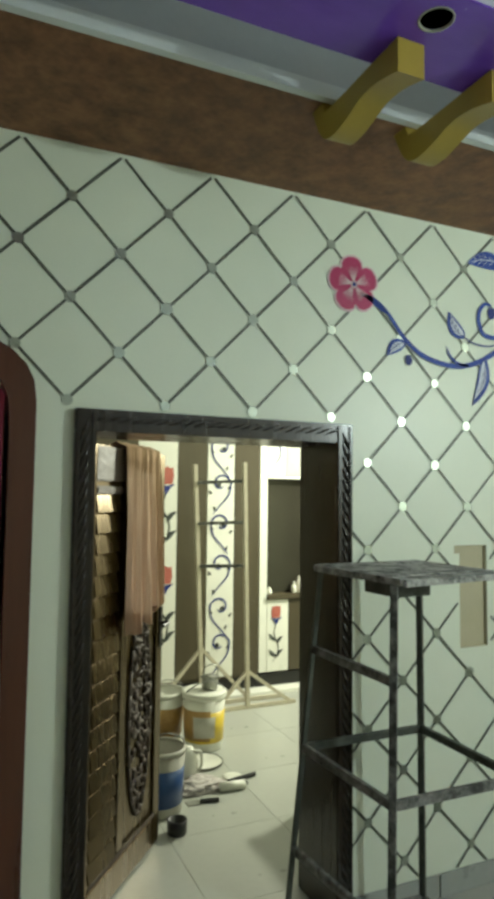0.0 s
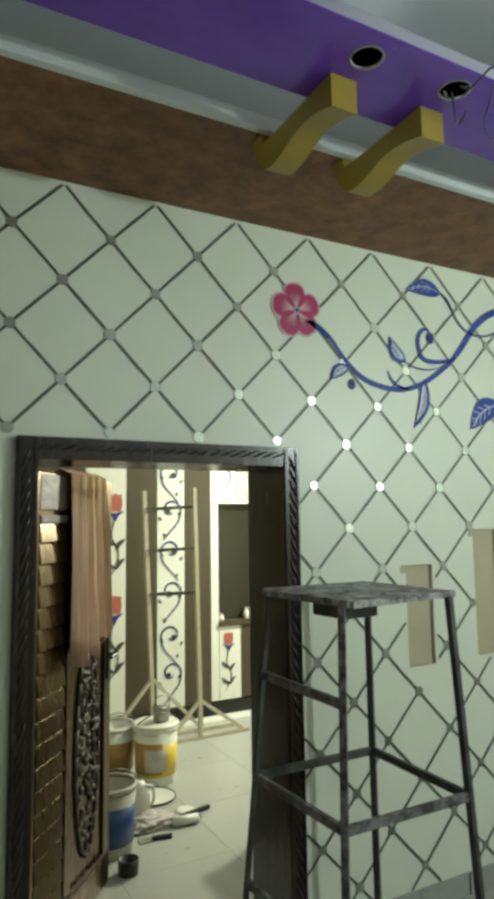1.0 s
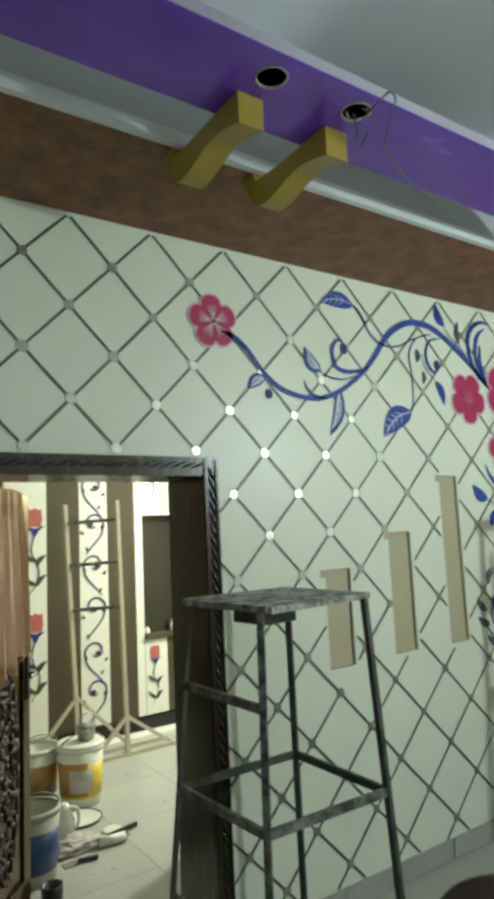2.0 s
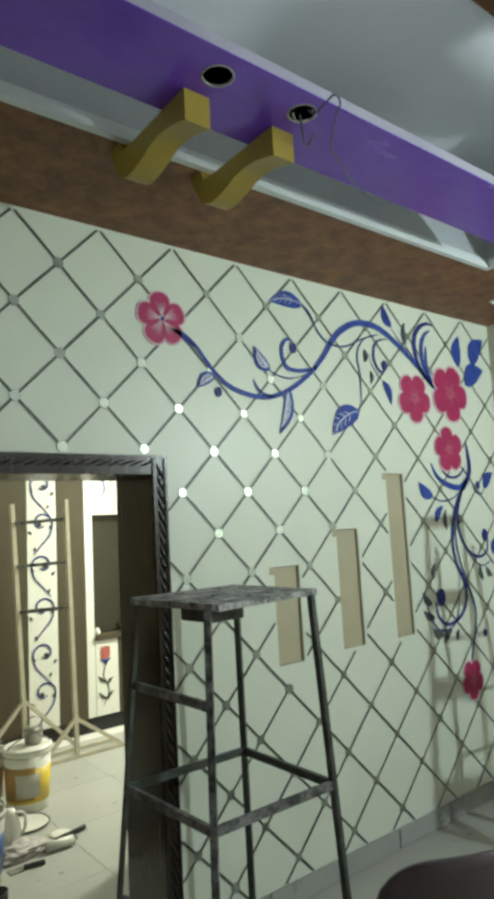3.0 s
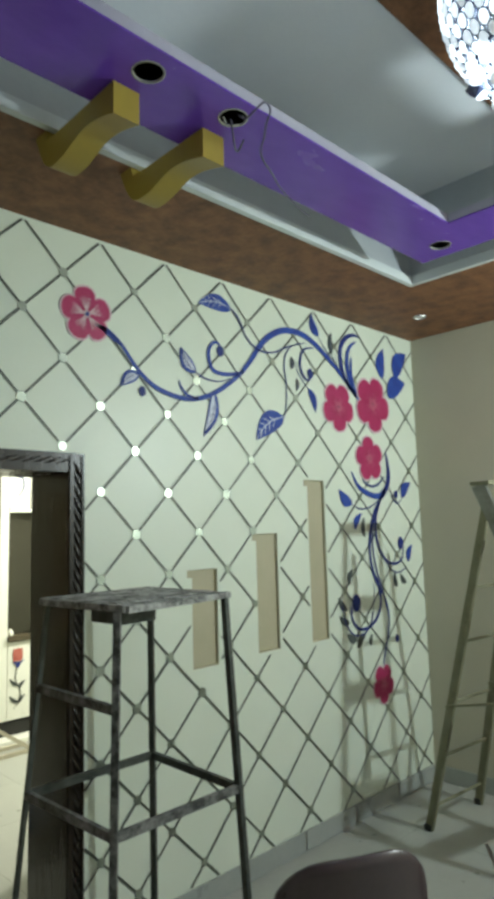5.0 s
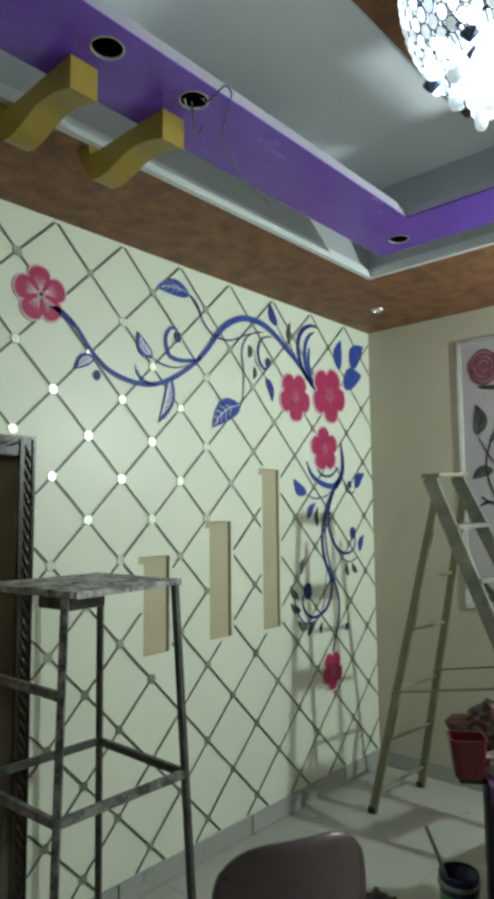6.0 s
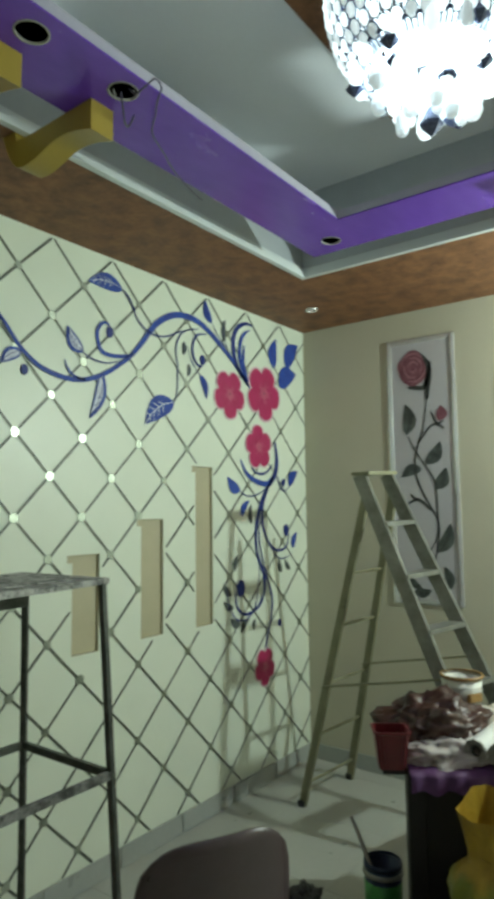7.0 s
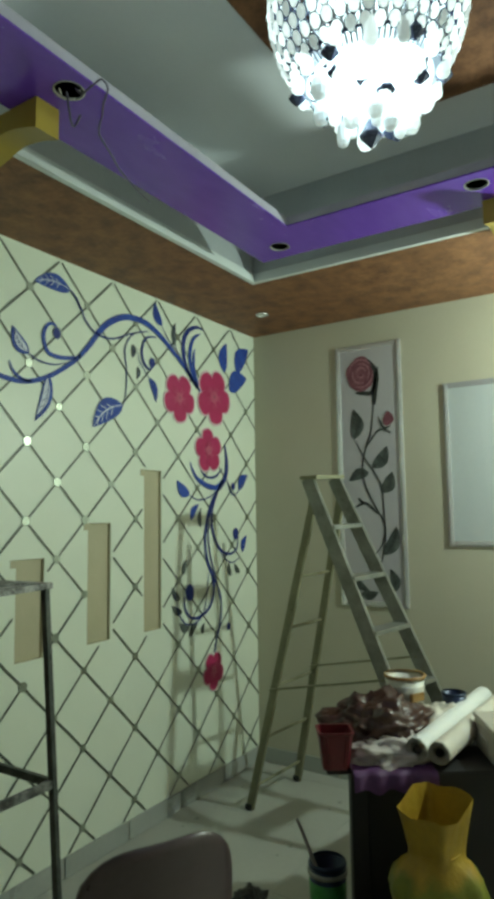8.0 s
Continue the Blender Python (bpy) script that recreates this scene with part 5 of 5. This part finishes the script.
# ---- back room: open door leaf with a towel ----
LM = pose(0.635, 0.305, 0, 0, 0, 50.9)
lf = thing("door_leaf", LM, "brown lacquered carved wooden door standing open", "door", kind="structure")
part("panel_board", boxed(0.0, -0.02, 0.012, 0.80, 0.02, 1.935, 0.004), "leaf_wood", lf, world_space=False)
for a, b, c, d in ((0.0, 0.075, 0.012, 1.93), (0.725, 0.80, 0.012, 1.93), (0.33, 0.39, 0.14, 1.78), (0.075, 0.725, 0.012, 0.14), (0.075, 0.725, 1.78, 1.93)):
    part("rail", boxed(a, -0.032, c, b, -0.0205, d, 0.004), "carving" if c > 1.7 else "leaf_wood", lf, world_space=False)
z = 0.17
while z < 1.66:
    bm = bmesh.new()
    box(bm, 0.085, -0.0045, 0.0, 0.32, 0.0045, 0.078, 0.003, pose(0, -0.0315, z, -8.0, 0, 0))
    part("slat", bm, "leaf_wood", lf, world_space=False)
    z += 0.087
part("slat_border", boxed(0.078, -0.036, 1.725, 0.327, -0.0205, 1.76, 0.005), "carving", lf, world_space=False)
part("bottom_moulding", rope((0.08, -0.0325, 0.16), (0.72, -0.0325, 0.16), 26, 0.011, 0.8), "carving", lf, "carved rope moulding", smooth=True, world_space=False)
bm = bmesh.new()
n = 26
oval = [(0.557 + 0.115 * math.cos(2 * math.pi * k / n), 0.70 + 0.46 * math.sin(2 * math.pi * k / n)) for k in range(n)]
for k in range(n):
    a, b = oval[k], oval[(k + 1) % n]
    pipe(bm, [(a[0], -0.026, a[1]), (b[0], -0.026, b[1])], 0.009, 6)
part("oval_moulding", bm, "carving", lf, smooth=True, world_space=False)
bm = bmesh.new()
rng = random.Random(5)
for k in range(120):
    a, r = rng.uniform(0, 6.28), math.sqrt(rng.uniform(0, 1))
    c = Vector((0.557 + 0.098 * r * math.cos(a), -0.022, 0.70 + 0.43 * r * math.sin(a)))
    t = rng.uniform(0, 6.28)
    e = Vector((0.024 * math.cos(t), 0, 0.03 * math.sin(t)))
    f = Vector((0.02 * math.cos(t + 1.4), -0.006, 0.026 * math.sin(t + 1.4)))
    pipe(bm, [c - e, c + f, c + e], lambda s: 0.003 + 0.007 * math.sin(math.pi * s), 5, 2)
tagged(part("floral_carving", bm, "carving", lf, "carved leaf relief", smooth=True, world_space=False), kind="stuff")
part("lock_plate", boxed(0.755, -0.040, 0.96, 0.79, -0.0325, 1.16, 0.003), "black", lf, world_space=False)
part("handle", piped([(0.772, -0.038, 1.08), (0.772, -0.075, 1.08), (0.70, -0.078, 1.078)], 0.009, 8), "black", lf, world_space=False)
tw = thing("towel", LM @ Matrix.Translation((0.58, 0, 1.94)), "pinkish-brown folded towel hanging over the door", "towel")
bm = bmesh.new()
cols_ = []
for i in range(57):
    u = 0.300 + 0.365 * i / 56
    f = 0.5 + 0.5 * math.sin(i * 0.47 + 0.8 * math.sin(i * 0.17))
    low = 1.11 + 0.08 * (i / 56) + 0.03 * math.sin(i * 0.35)
    line = [(u, 0.055 + 0.02 * f, 1.42), (u, 0.052 + 0.02 * f, 1.7), (u, 0.045, 1.94), (u, 0.0, 1.962 + 0.004 * f)]
    for k in range(13):
        t = k / 12
        line.append((u - 0.03 * t * (1 - i / 56) * 0.6, -0.048 - 0.055 * f * (0.25 + 0.75 * t) - 0.006 * math.sin(i * 1.9 + 4 * t), 1.94 - (1.94 - low) * t))
    cols_.append([bm.verts.new(LM @ Vector(q)) for q in line])
for A, B in zip(cols_, cols_[1:]):
    for k in range(len(A) - 1):
        bm.faces.new((A[k], B[k], B[k + 1], A[k + 1]))
part("cloth", bm, "towel", tw, smooth=True)

# ---- painted wardrobe along the far wall ----
WY = 3.0
wd = thing("wardrobe", Matrix.Translation((1.7, 3.2, 0.0)), "olive-brown fitted wardrobe with cream painted door panels", "wardrobe")
part("carcass", boxed(0.7, WY + 0.021, 0.14, 2.672, 3.62, 2.55), "olive", wd)
part("plinth", boxed(0.7, WY + 0.05, 0.0, 2.672, 3.6, 0.139), "black", wd)
for a, b, m_ in ((0.75, 1.12, "cream"), (1.123, 1.55, "olive"), (1.553, 1.898, "cream"), (1.901, 2.168, "olive"), (2.171, 2.425, "cream"), (2.428, 2.672, "olive")):
    part("door_panel", boxed(a, WY, 0.165, b, WY + 0.02, 2.54, 0.003), m_, wd)
dr = thing("dresser", Matrix.Translation((3.4, 3.2, 0.0)), "cream and olive dresser unit with a dark mirror", "dresser")
part("carcass", boxed(2.676, WY + 0.10, 0.14, 4.2, 3.62, 2.55), "olive", dr)
part("plinth", boxed(2.676, WY + 0.05, 0.0, 4.2, 3.6, 0.139), "black", dr)
part("post", boxed(2.676, WY, 0.165, 2.752, WY + 0.099, 2.54, 0.003), "cream", dr)
part("drawer_front", boxed(2.755, WY, 0.165, 2.968, WY + 0.099, 0.795, 0.003), "cream", dr)
part("drawer_front", boxed(2.971, WY, 0.165, 3.55, WY + 0.099, 0.795, 0.003), "olive", dr)
part("shelf", boxed(2.755, WY - 0.02, 0.80, 3.60, WY + 0.099, 0.845, 0.004), "olive", dr)
part("mirror", boxed(2.755, WY + 0.085, 0.846, 3.60, WY + 0.099, 1.885), "mirror", dr, "dark reflecting mirror")
part("mirror_top", boxed(2.755, WY, 1.886, 3.60, WY + 0.099, 1.915, 0.003), "cream", dr)
part("top_door", boxed(2.755, WY, 1.918, 2.938, WY + 0.099, 2.54, 0.003), "cream", dr)
part("top_door", boxed(2.941, WY, 1.918, 3.60, WY + 0.099, 2.54, 0.003), "grey_label", dr)
part("side", boxed(3.603, WY, 0.165, 4.2, WY + 0.099, 2.54, 0.003), "olive", dr)


def on_front(u, v, h=0.0):
    return Vector((u, WY - 0.0015 - h, v))


def scroll(parent, x, z, s, size=0.085):
    """One curl of a climbing scroll; s is the side it opens to."""
    pts = [(x + s * 0.07, z - 0.26), (x + s * 0.01, z - 0.19), (x - s * 0.07, z - 0.10)]
    for k in range(10):
        a = math.pi - k * 0.62
        r = size * (1.08 - k * 0.085)
        pts.append((x + s * r * math.cos(a), z + r * math.sin(a)))
    part("scroll", brush(bmesh.new(), pts, 0.016, on_front, 0.001, (0.5, 0.4), 4), "navy", parent)
    part("scroll_eye", disc(bmesh.new(), (x + s * 0.022, z - 0.012), 0.020, on_front, 0.002), "inkstem", parent)
    for dx, dz in ((-0.07, -0.05), (0.085, -0.09), (-0.05, 0.12)):
        painted_leaf(parent, (x + s * dx, z + dz), (x + s * dx * 1.3, z + dz + 0.035), 0.02, on_front, "inkstem", veins=False)


for k, zz in enumerate((0.45, 0.76, 1.13, 1.48, 1.83, 2.15)):
    scroll(wd, 2.298, zz, 1 if k % 2 else -1)


def tall_rose(parent, x, z, size=1.0):
    """A red bud on a curved stem with leaves."""
    part("rose_bud", slab(bmesh.new(), [(x - 0.058 * size, z - 0.06 * size), (x - 0.066 * size, z + 0.02 * size), (x - 0.052 * size, z + 0.085 * size), (x - 0.02 * size, z + 0.075 * size), (x, z + 0.092 * size), (x + 0.03 * size, z + 0.075 * size), (x + 0.055 * size, z + 0.085 * size), (x + 0.062 * size, z), (x + 0.05 * size, z - 0.06 * size)], on_front, 0.001), "redflower", parent)
    part("sepal", slab(bmesh.new(), [(x - 0.08 * size, z - 0.055 * size), (x, z - 0.075 * size), (x + 0.08 * size, z - 0.055 * size), (x + 0.03 * size, z - 0.095 * size), (x + 0.008 * size, z - 0.14 * size), (x - 0.012 * size, z - 0.14 * size), (x - 0.03 * size, z - 0.095 * size)], on_front, 0.0022), "navy", parent)
    part("stem", brush(bmesh.new(), [(x, z - 0.12 * size), (x - 0.03 * size, z - 0.26 * size), (x + 0.03 * size, z - 0.40 * size), (x + 0.01 * size, z - 0.52 * size), (x - 0.05 * size, z - 0.60 * size)], 0.012 * size, on_front, 0.001, (1, 0.4), 5), "inkstem", parent)
    for s, dz in ((1, -0.34), (-1, -0.30), (1, -0.50), (-1, -0.49)):
        painted_leaf(parent, (x + 0.01, z + (dz - 0.04) * size), (x + s * 0.095 * size, z + (dz + 0.05) * size), 0.04 * size, on_front, "inkleaf", "inkstem")


tall_rose(wd, 1.80, 1.88)
tall_rose(wd, 1.80, 1.04)
tall_rose(wd, 0.93, 1.50)
tall_rose(dr, 2.845, 0.68, 0.72)
part("stem", brush(bmesh.new(), [(2.83, 2.02), (2.88, 2.10), (2.87, 2.18), (2.81, 2.19)], 0.012, on_front, 0.001), "navy", dr)
# bottles and a folded cloth on the dresser shelf
for x, h, m_ in ((3.04, 0.10, "bucket_white"), (3.09, 0.15, "paper2"), (2.79, 0.06, "bucket_white")):
    bo = thing("bottle", Matrix.Translation((x, WY + 0.03, 0.845)), "small pale plastic bottle on the dresser shelf", "bottle", "bottles on the shelf")
    part("bottle_body", lathe([(0.02, 0.0), (0.023, 0.006), (0.023, h * 0.6), (0.01, h * 0.78)], 14, (x, WY + 0.03, 0.845)), m_, bo, smooth=True)
    part("cap", lathe([(0.011, h * 0.78), (0.011, h), (0.0, h)], 12, (x, WY + 0.03, 0.845)), "bucket_white", bo)

# ---- low trestle with a ladder frame in front of the wardrobe ----
sc = thing("trestle", Matrix.Translation((2.25, 2.65, 0)), "cream-painted steel trestle frame with rungs", "trestle")
U1, U2 = ((2.405, 2.62, 0.0), (2.355, 2.62, 2.005)), ((2.075, 2.80, 0.0), (1.985, 2.80, 1.985))
for a, b in (U1, U2):
    part("upright", barred(a, b, 0.034, 0.034, 0.003), "scaffold", sc)
for z in (1.845, 1.505, 1.15):
    part("rung", barred(mix(Vector(U1[0]), Vector(U1[1]), z / 2.0), mix(Vector(U2[0]), Vector(U2[1]), z / 2.0), 0.026, 0.026, 0.002), "steel", sc)
for a, zz, b, c in ((2.40, 0.30, (2.80, 2.63, 0.015), (2.10, 2.60, 0.015)), (2.06, 0.47, (1.66, 2.80, 0.015), (2.50, 2.81, 0.015))):
    y = 2.62 if a > 2.2 else 2.80
    part("brace", barred((a, y, zz), b, 0.028, 0.028, 0.002), "scaffold", sc)
    part("brace", barred((a, y, zz), c, 0.028, 0.028, 0.002), "scaffold", sc)
part("base_bar", barred((1.66, 2.80, 0.016), (2.82, 2.80, 0.016), 0.03, 0.03, 0.002), "scaffold", sc)
part("base_bar", barred((1.95, 2.62, 0.016), (2.84, 2.62, 0.016), 0.03, 0.03, 0.002), "scaffold", sc)

# ---- buckets and painters' tools on the back room floor ----
def label_arc(parent, loc, r0, r1, z0, z1, a0, a1, material, label):
    """A printed patch on a pail's side, from angle a0 to a1 in degrees."""
    bm = bmesh.new()
    grid = [[bm.verts.new((loc[0] + r * math.cos(radians(a0 + (a1 - a0) * k / 12)), loc[1] + r * math.sin(radians(a0 + (a1 - a0) * k / 12)), loc[2] + z)) for r, z in ((r0 - 0.003, z0), (r0, z0), (r1, z1), (r1 - 0.003, z1))] for k in range(13)]
    for A, B in zip(grid, grid[1:]):
        for k in range(3):
            bm.faces.new((A[k], B[k], B[k + 1], A[k + 1]))
    return part("printed_patch", bm, material, parent, label, smooth=True)


pail = tub("paint_bucket", (1.80, 2.00, 0.0), 0.148, 0.365, ("bucket_white", "bucket_yellow"), "grubby white paint bucket with a yellow and orange label", "bucket", lid=True, group="paint buckets")
label_arc(pail, (1.80, 2.0, 0), 0.1365, 0.1462, 0.075, 0.275, -235, -92, "bucket_orange", "brown-orange printed patch")
label_arc(pail, (1.80, 2.0, 0), 0.1385, 0.1465, 0.095, 0.235, -140, -78, "grey_label", "grey printed patch")
tub("paint_bucket", (1.575, 2.22, 0.0), 0.145, 0.345, ("bucket_white", "bucket_orange"), "white paint bucket with a brown-orange label", "bucket", group="paint buckets")
tub("paint_bucket", (1.262, 1.215, 0.0), 0.135, 0.345, ("grey_label", "bucket_blue"), "translucent white paint bucket half full of blue", "bucket", group="paint buckets")
pt = thing("steel_pot", Matrix.Translation((1.84, 2.0, 0.385)), "small steel pot standing on a paint bucket", "pot")
part("pot_body", lathe([(0.05, 0.0), (0.055, 0.01), (0.06, 0.08), (0.066, 0.085)], 20, (1.84, 2.0, 0.384)), "alu", pt, smooth=True)
part("handle", piped([(1.79, 2.0, 0.46), (1.79, 1.98, 0.53), (1.84, 1.97, 0.555), (1.89, 1.98, 0.53), (1.89, 2.0, 0.46)], 0.004, 6), "alu", pt)
jg = thing("plastic_jug", Matrix.Translation((1.53, 1.53, 0)), "white plastic jug with a handle on the floor", "jug")
part("jug_body", lathe([(0.055, 0.0), (0.06, 0.01), (0.06, 0.115), (0.035, 0.17), (0.026, 0.195)], 22, (1.53, 1.53, 0)), "bucket_white", jg, smooth=True)
part("handle", piped([(1.555, 1.51, 0.175), (1.60, 1.50, 0.16), (1.605, 1.50, 0.09), (1.588, 1.505, 0.06)], 0.010, 8), "bucket_white", jg)
tr = thing("round_tray", Matrix.Translation((1.69, 1.73, 0)), "round white tray with a dark rim on the floor", "tray")
part("tray_dish", lathe([(0.12, 0.0), (0.135, 0.012), (0.128, 0.012), (0.115, 0.005), (0.0, 0.005)], 32, (1.69, 1.73, 0)), "bucket_white", tr, smooth=True)
rim = lathe([(0.133, 0.011), (0.139, 0.011), (0.139, 0.016), (0.133, 0.016)], 32, (1.69, 1.73, 0))
bmesh.ops.delete(rim, geom=[f for f in rim.faces if len(f.verts) > 4], context="FACES")
part("rim", rim, "steel_dark", tr)
li = thing("bucket_lid", Matrix.Translation((1.79, 1.45, 0)), "small round white lid lying on the floor", "lid")
part("lid_disc", lathe([(0.055, 0.0), (0.058, 0.012), (0.05, 0.015), (0.0, 0.013)], 24, (1.79, 1.45, 0)), "bucket_white", li, smooth=True)
bm = crumpled(0.27, 0.17, 0.045, 12.3)
ob = part("cloth_rag", bm, "grey_cloth", smooth=True)
ob.location = (1.55, 1.39, 0.0)
tagged(ob, "crumpled pinkish-grey rag on the floor", "rag")
rl = thing("paint_roller", Matrix.Translation((1.72, 1.36, 0)), "paint roller with a black handle on the floor", "paint roller")
part("sleeve", piped([(1.65, 1.30, 0.026), (1.80, 1.29, 0.026)], 0.026, 14), "bucket_white", rl, smooth=True)
part("wire_arm", piped([(1.80, 1.29, 0.026), (1.83, 1.30, 0.02), (1.83, 1.36, 0.012), (1.75, 1.38, 0.012)], 0.004, 6), "steel", rl)
part("handle", piped([(1.74, 1.382, 0.014), (1.93, 1.425, 0.014)], 0.013, 8), "black", rl)
sp = thing("putty_knife", Matrix.Translation((1.50, 1.20, 0)), "putty knife with a black handle on the floor", "putty knife")
part("blade", boxed(1.42, 1.19, 0.0, 1.50, 1.25, 0.004, 0.001), "alu", sp)
part("handle", piped([(1.495, 1.21, 0.012), (1.60, 1.19, 0.012)], 0.012, 8), "black", sp)
cp = thing("black_cup", Matrix.Translation((1.275, 0.945, 0)), "short black plastic cup on the floor", "cup")
part("cup_body", lathe([(0.047, 0.0), (0.05, 0.005), (0.052, 0.07), (0.046, 0.07), (0.044, 0.012), (0.0, 0.012)], 22, (1.275, 0.945, 0)), "black", cp, smooth=True)

# ---- unseen low table, added beside the doorway to shade the back room floor ----
sd = thing("side_table", Matrix.Translation((2.95, 0.75, 0)), "unseen low olive-brown table added behind the doorway wall to shade the floor", "table")
part("tabletop", boxed(2.39, 0.36, 0.72, 3.35, 1.18, 0.75, 0.004), "olive", sd)
part("side_panel", boxed(2.41, 0.38, 0.0, 2.435, 1.16, 0.719, 0.002), "olive", sd)
part("side_panel", boxed(3.305, 0.38, 0.0, 3.33, 1.16, 0.719, 0.002), "olive", sd)
part("back_panel", boxed(2.436, 1.135, 0.0, 3.304, 1.155, 0.719, 0.002), "olive", sd)

# ---- bulb lamp on the back room wall ----
tl = thing("wall_lamp", Matrix.Translation((4.449, 2.2, 2.50)), "lit bulb lamp on the back room wall", "wall lamp")
part("back_plate", boxed(4.425, 2.14, 2.43, 4.449, 2.26, 2.57, 0.006), "bucket_white", tl)
part("holder", piped([(4.425, 2.2, 2.50), (4.385, 2.2, 2.50)], 0.022, 14), "bucket_white", tl)
part("glass", piped([(4.385, 2.2, 2.50), (4.365, 2.2, 2.50), (4.335, 2.2, 2.50), (4.315, 2.2, 2.50)], lambda t: 0.018 + 0.022 * math.sin(math.pi * min(1, t * 0.9)), 16), "far_bulb", tl, smooth=True)

# ---- raised tile kerb under the wardrobe ----
setting("wardrobe_kerb", boxed(-0.64, 2.90, -0.003, 4.44, 3.06, 0.03, 0.004), "cream", "pale tiled kerb in front of the wardrobe", "kerb")

# ---- skirting tiles ----
skirting = setting("baseboard", boxed(FX1 + 0.002, -0.006, 0, X1 - 0.001, -0.0005, 0.096), "grout", "grey tile skirting", "baseboard")


def skirt_run(x0, y0, x1, y1, step, depth):
    """Tiles along a wall from one end to the other, standing depth proud of it towards the room."""
    a, b = Vector((x0, y0)), Vector((x1, y1))
    n = max(1, round((b - a).length / step))
    for k in range(n):
        p, q = a + (b - a) * (k / n), a + (b - a) * ((k + 1) / n)
        e = (q - p).normalized() * 0.010
        p, q = p + e, q - e
        bm = bmesh.new()
        box(bm, min(p.x, q.x, p.x + depth[0], q.x + depth[0]), min(p.y, q.y, p.y + depth[1], q.y + depth[1]), 0.0, max(p.x, q.x, p.x + depth[0], q.x + depth[0]), max(p.y, q.y, p.y + depth[1], q.y + depth[1]), 0.10, 0.002)
        part("skirting_tile", bm, "skirt", skirting)


skirt_run(FX1 + 0.004, -0.0065, X1 - 0.014, -0.0065, 0.42, (0, -0.007))
skirt_run(X1 - 0.0005, -0.015, X1 - 0.0005, -4.79, 0.6, (-0.013, 0))
skirt_run(0.43, -0.0005, FX0 - 0.004, -0.0005, 0.5, (0, -0.013))

# ---- floor tiles ----
TILE = 0.60
bm = bmesh.new()
box(bm, 0.0006, 0.0006, -0.02, TILE - 0.0006, TILE - 0.0006, 0.0, 0.0007)
tile_me = bpy.data.meshes.new("floor_tile")
bm.to_mesh(tile_me)
bm.free()
tile_me.materials.append(M["tile"])
for i in range(-3, 8):
    for j in range(-9, 6):
        x, y = 0.02 + TILE * i, 0.30 + TILE * j
        if x + TILE < -1.4 or y > 3.3 or y + TILE < -4.6:
            continue
        ob = new("floor_tile", tile_me)
        ob.parent = floor
        ob.location = (x, y, random.uniform(-0.0006, 0.0))
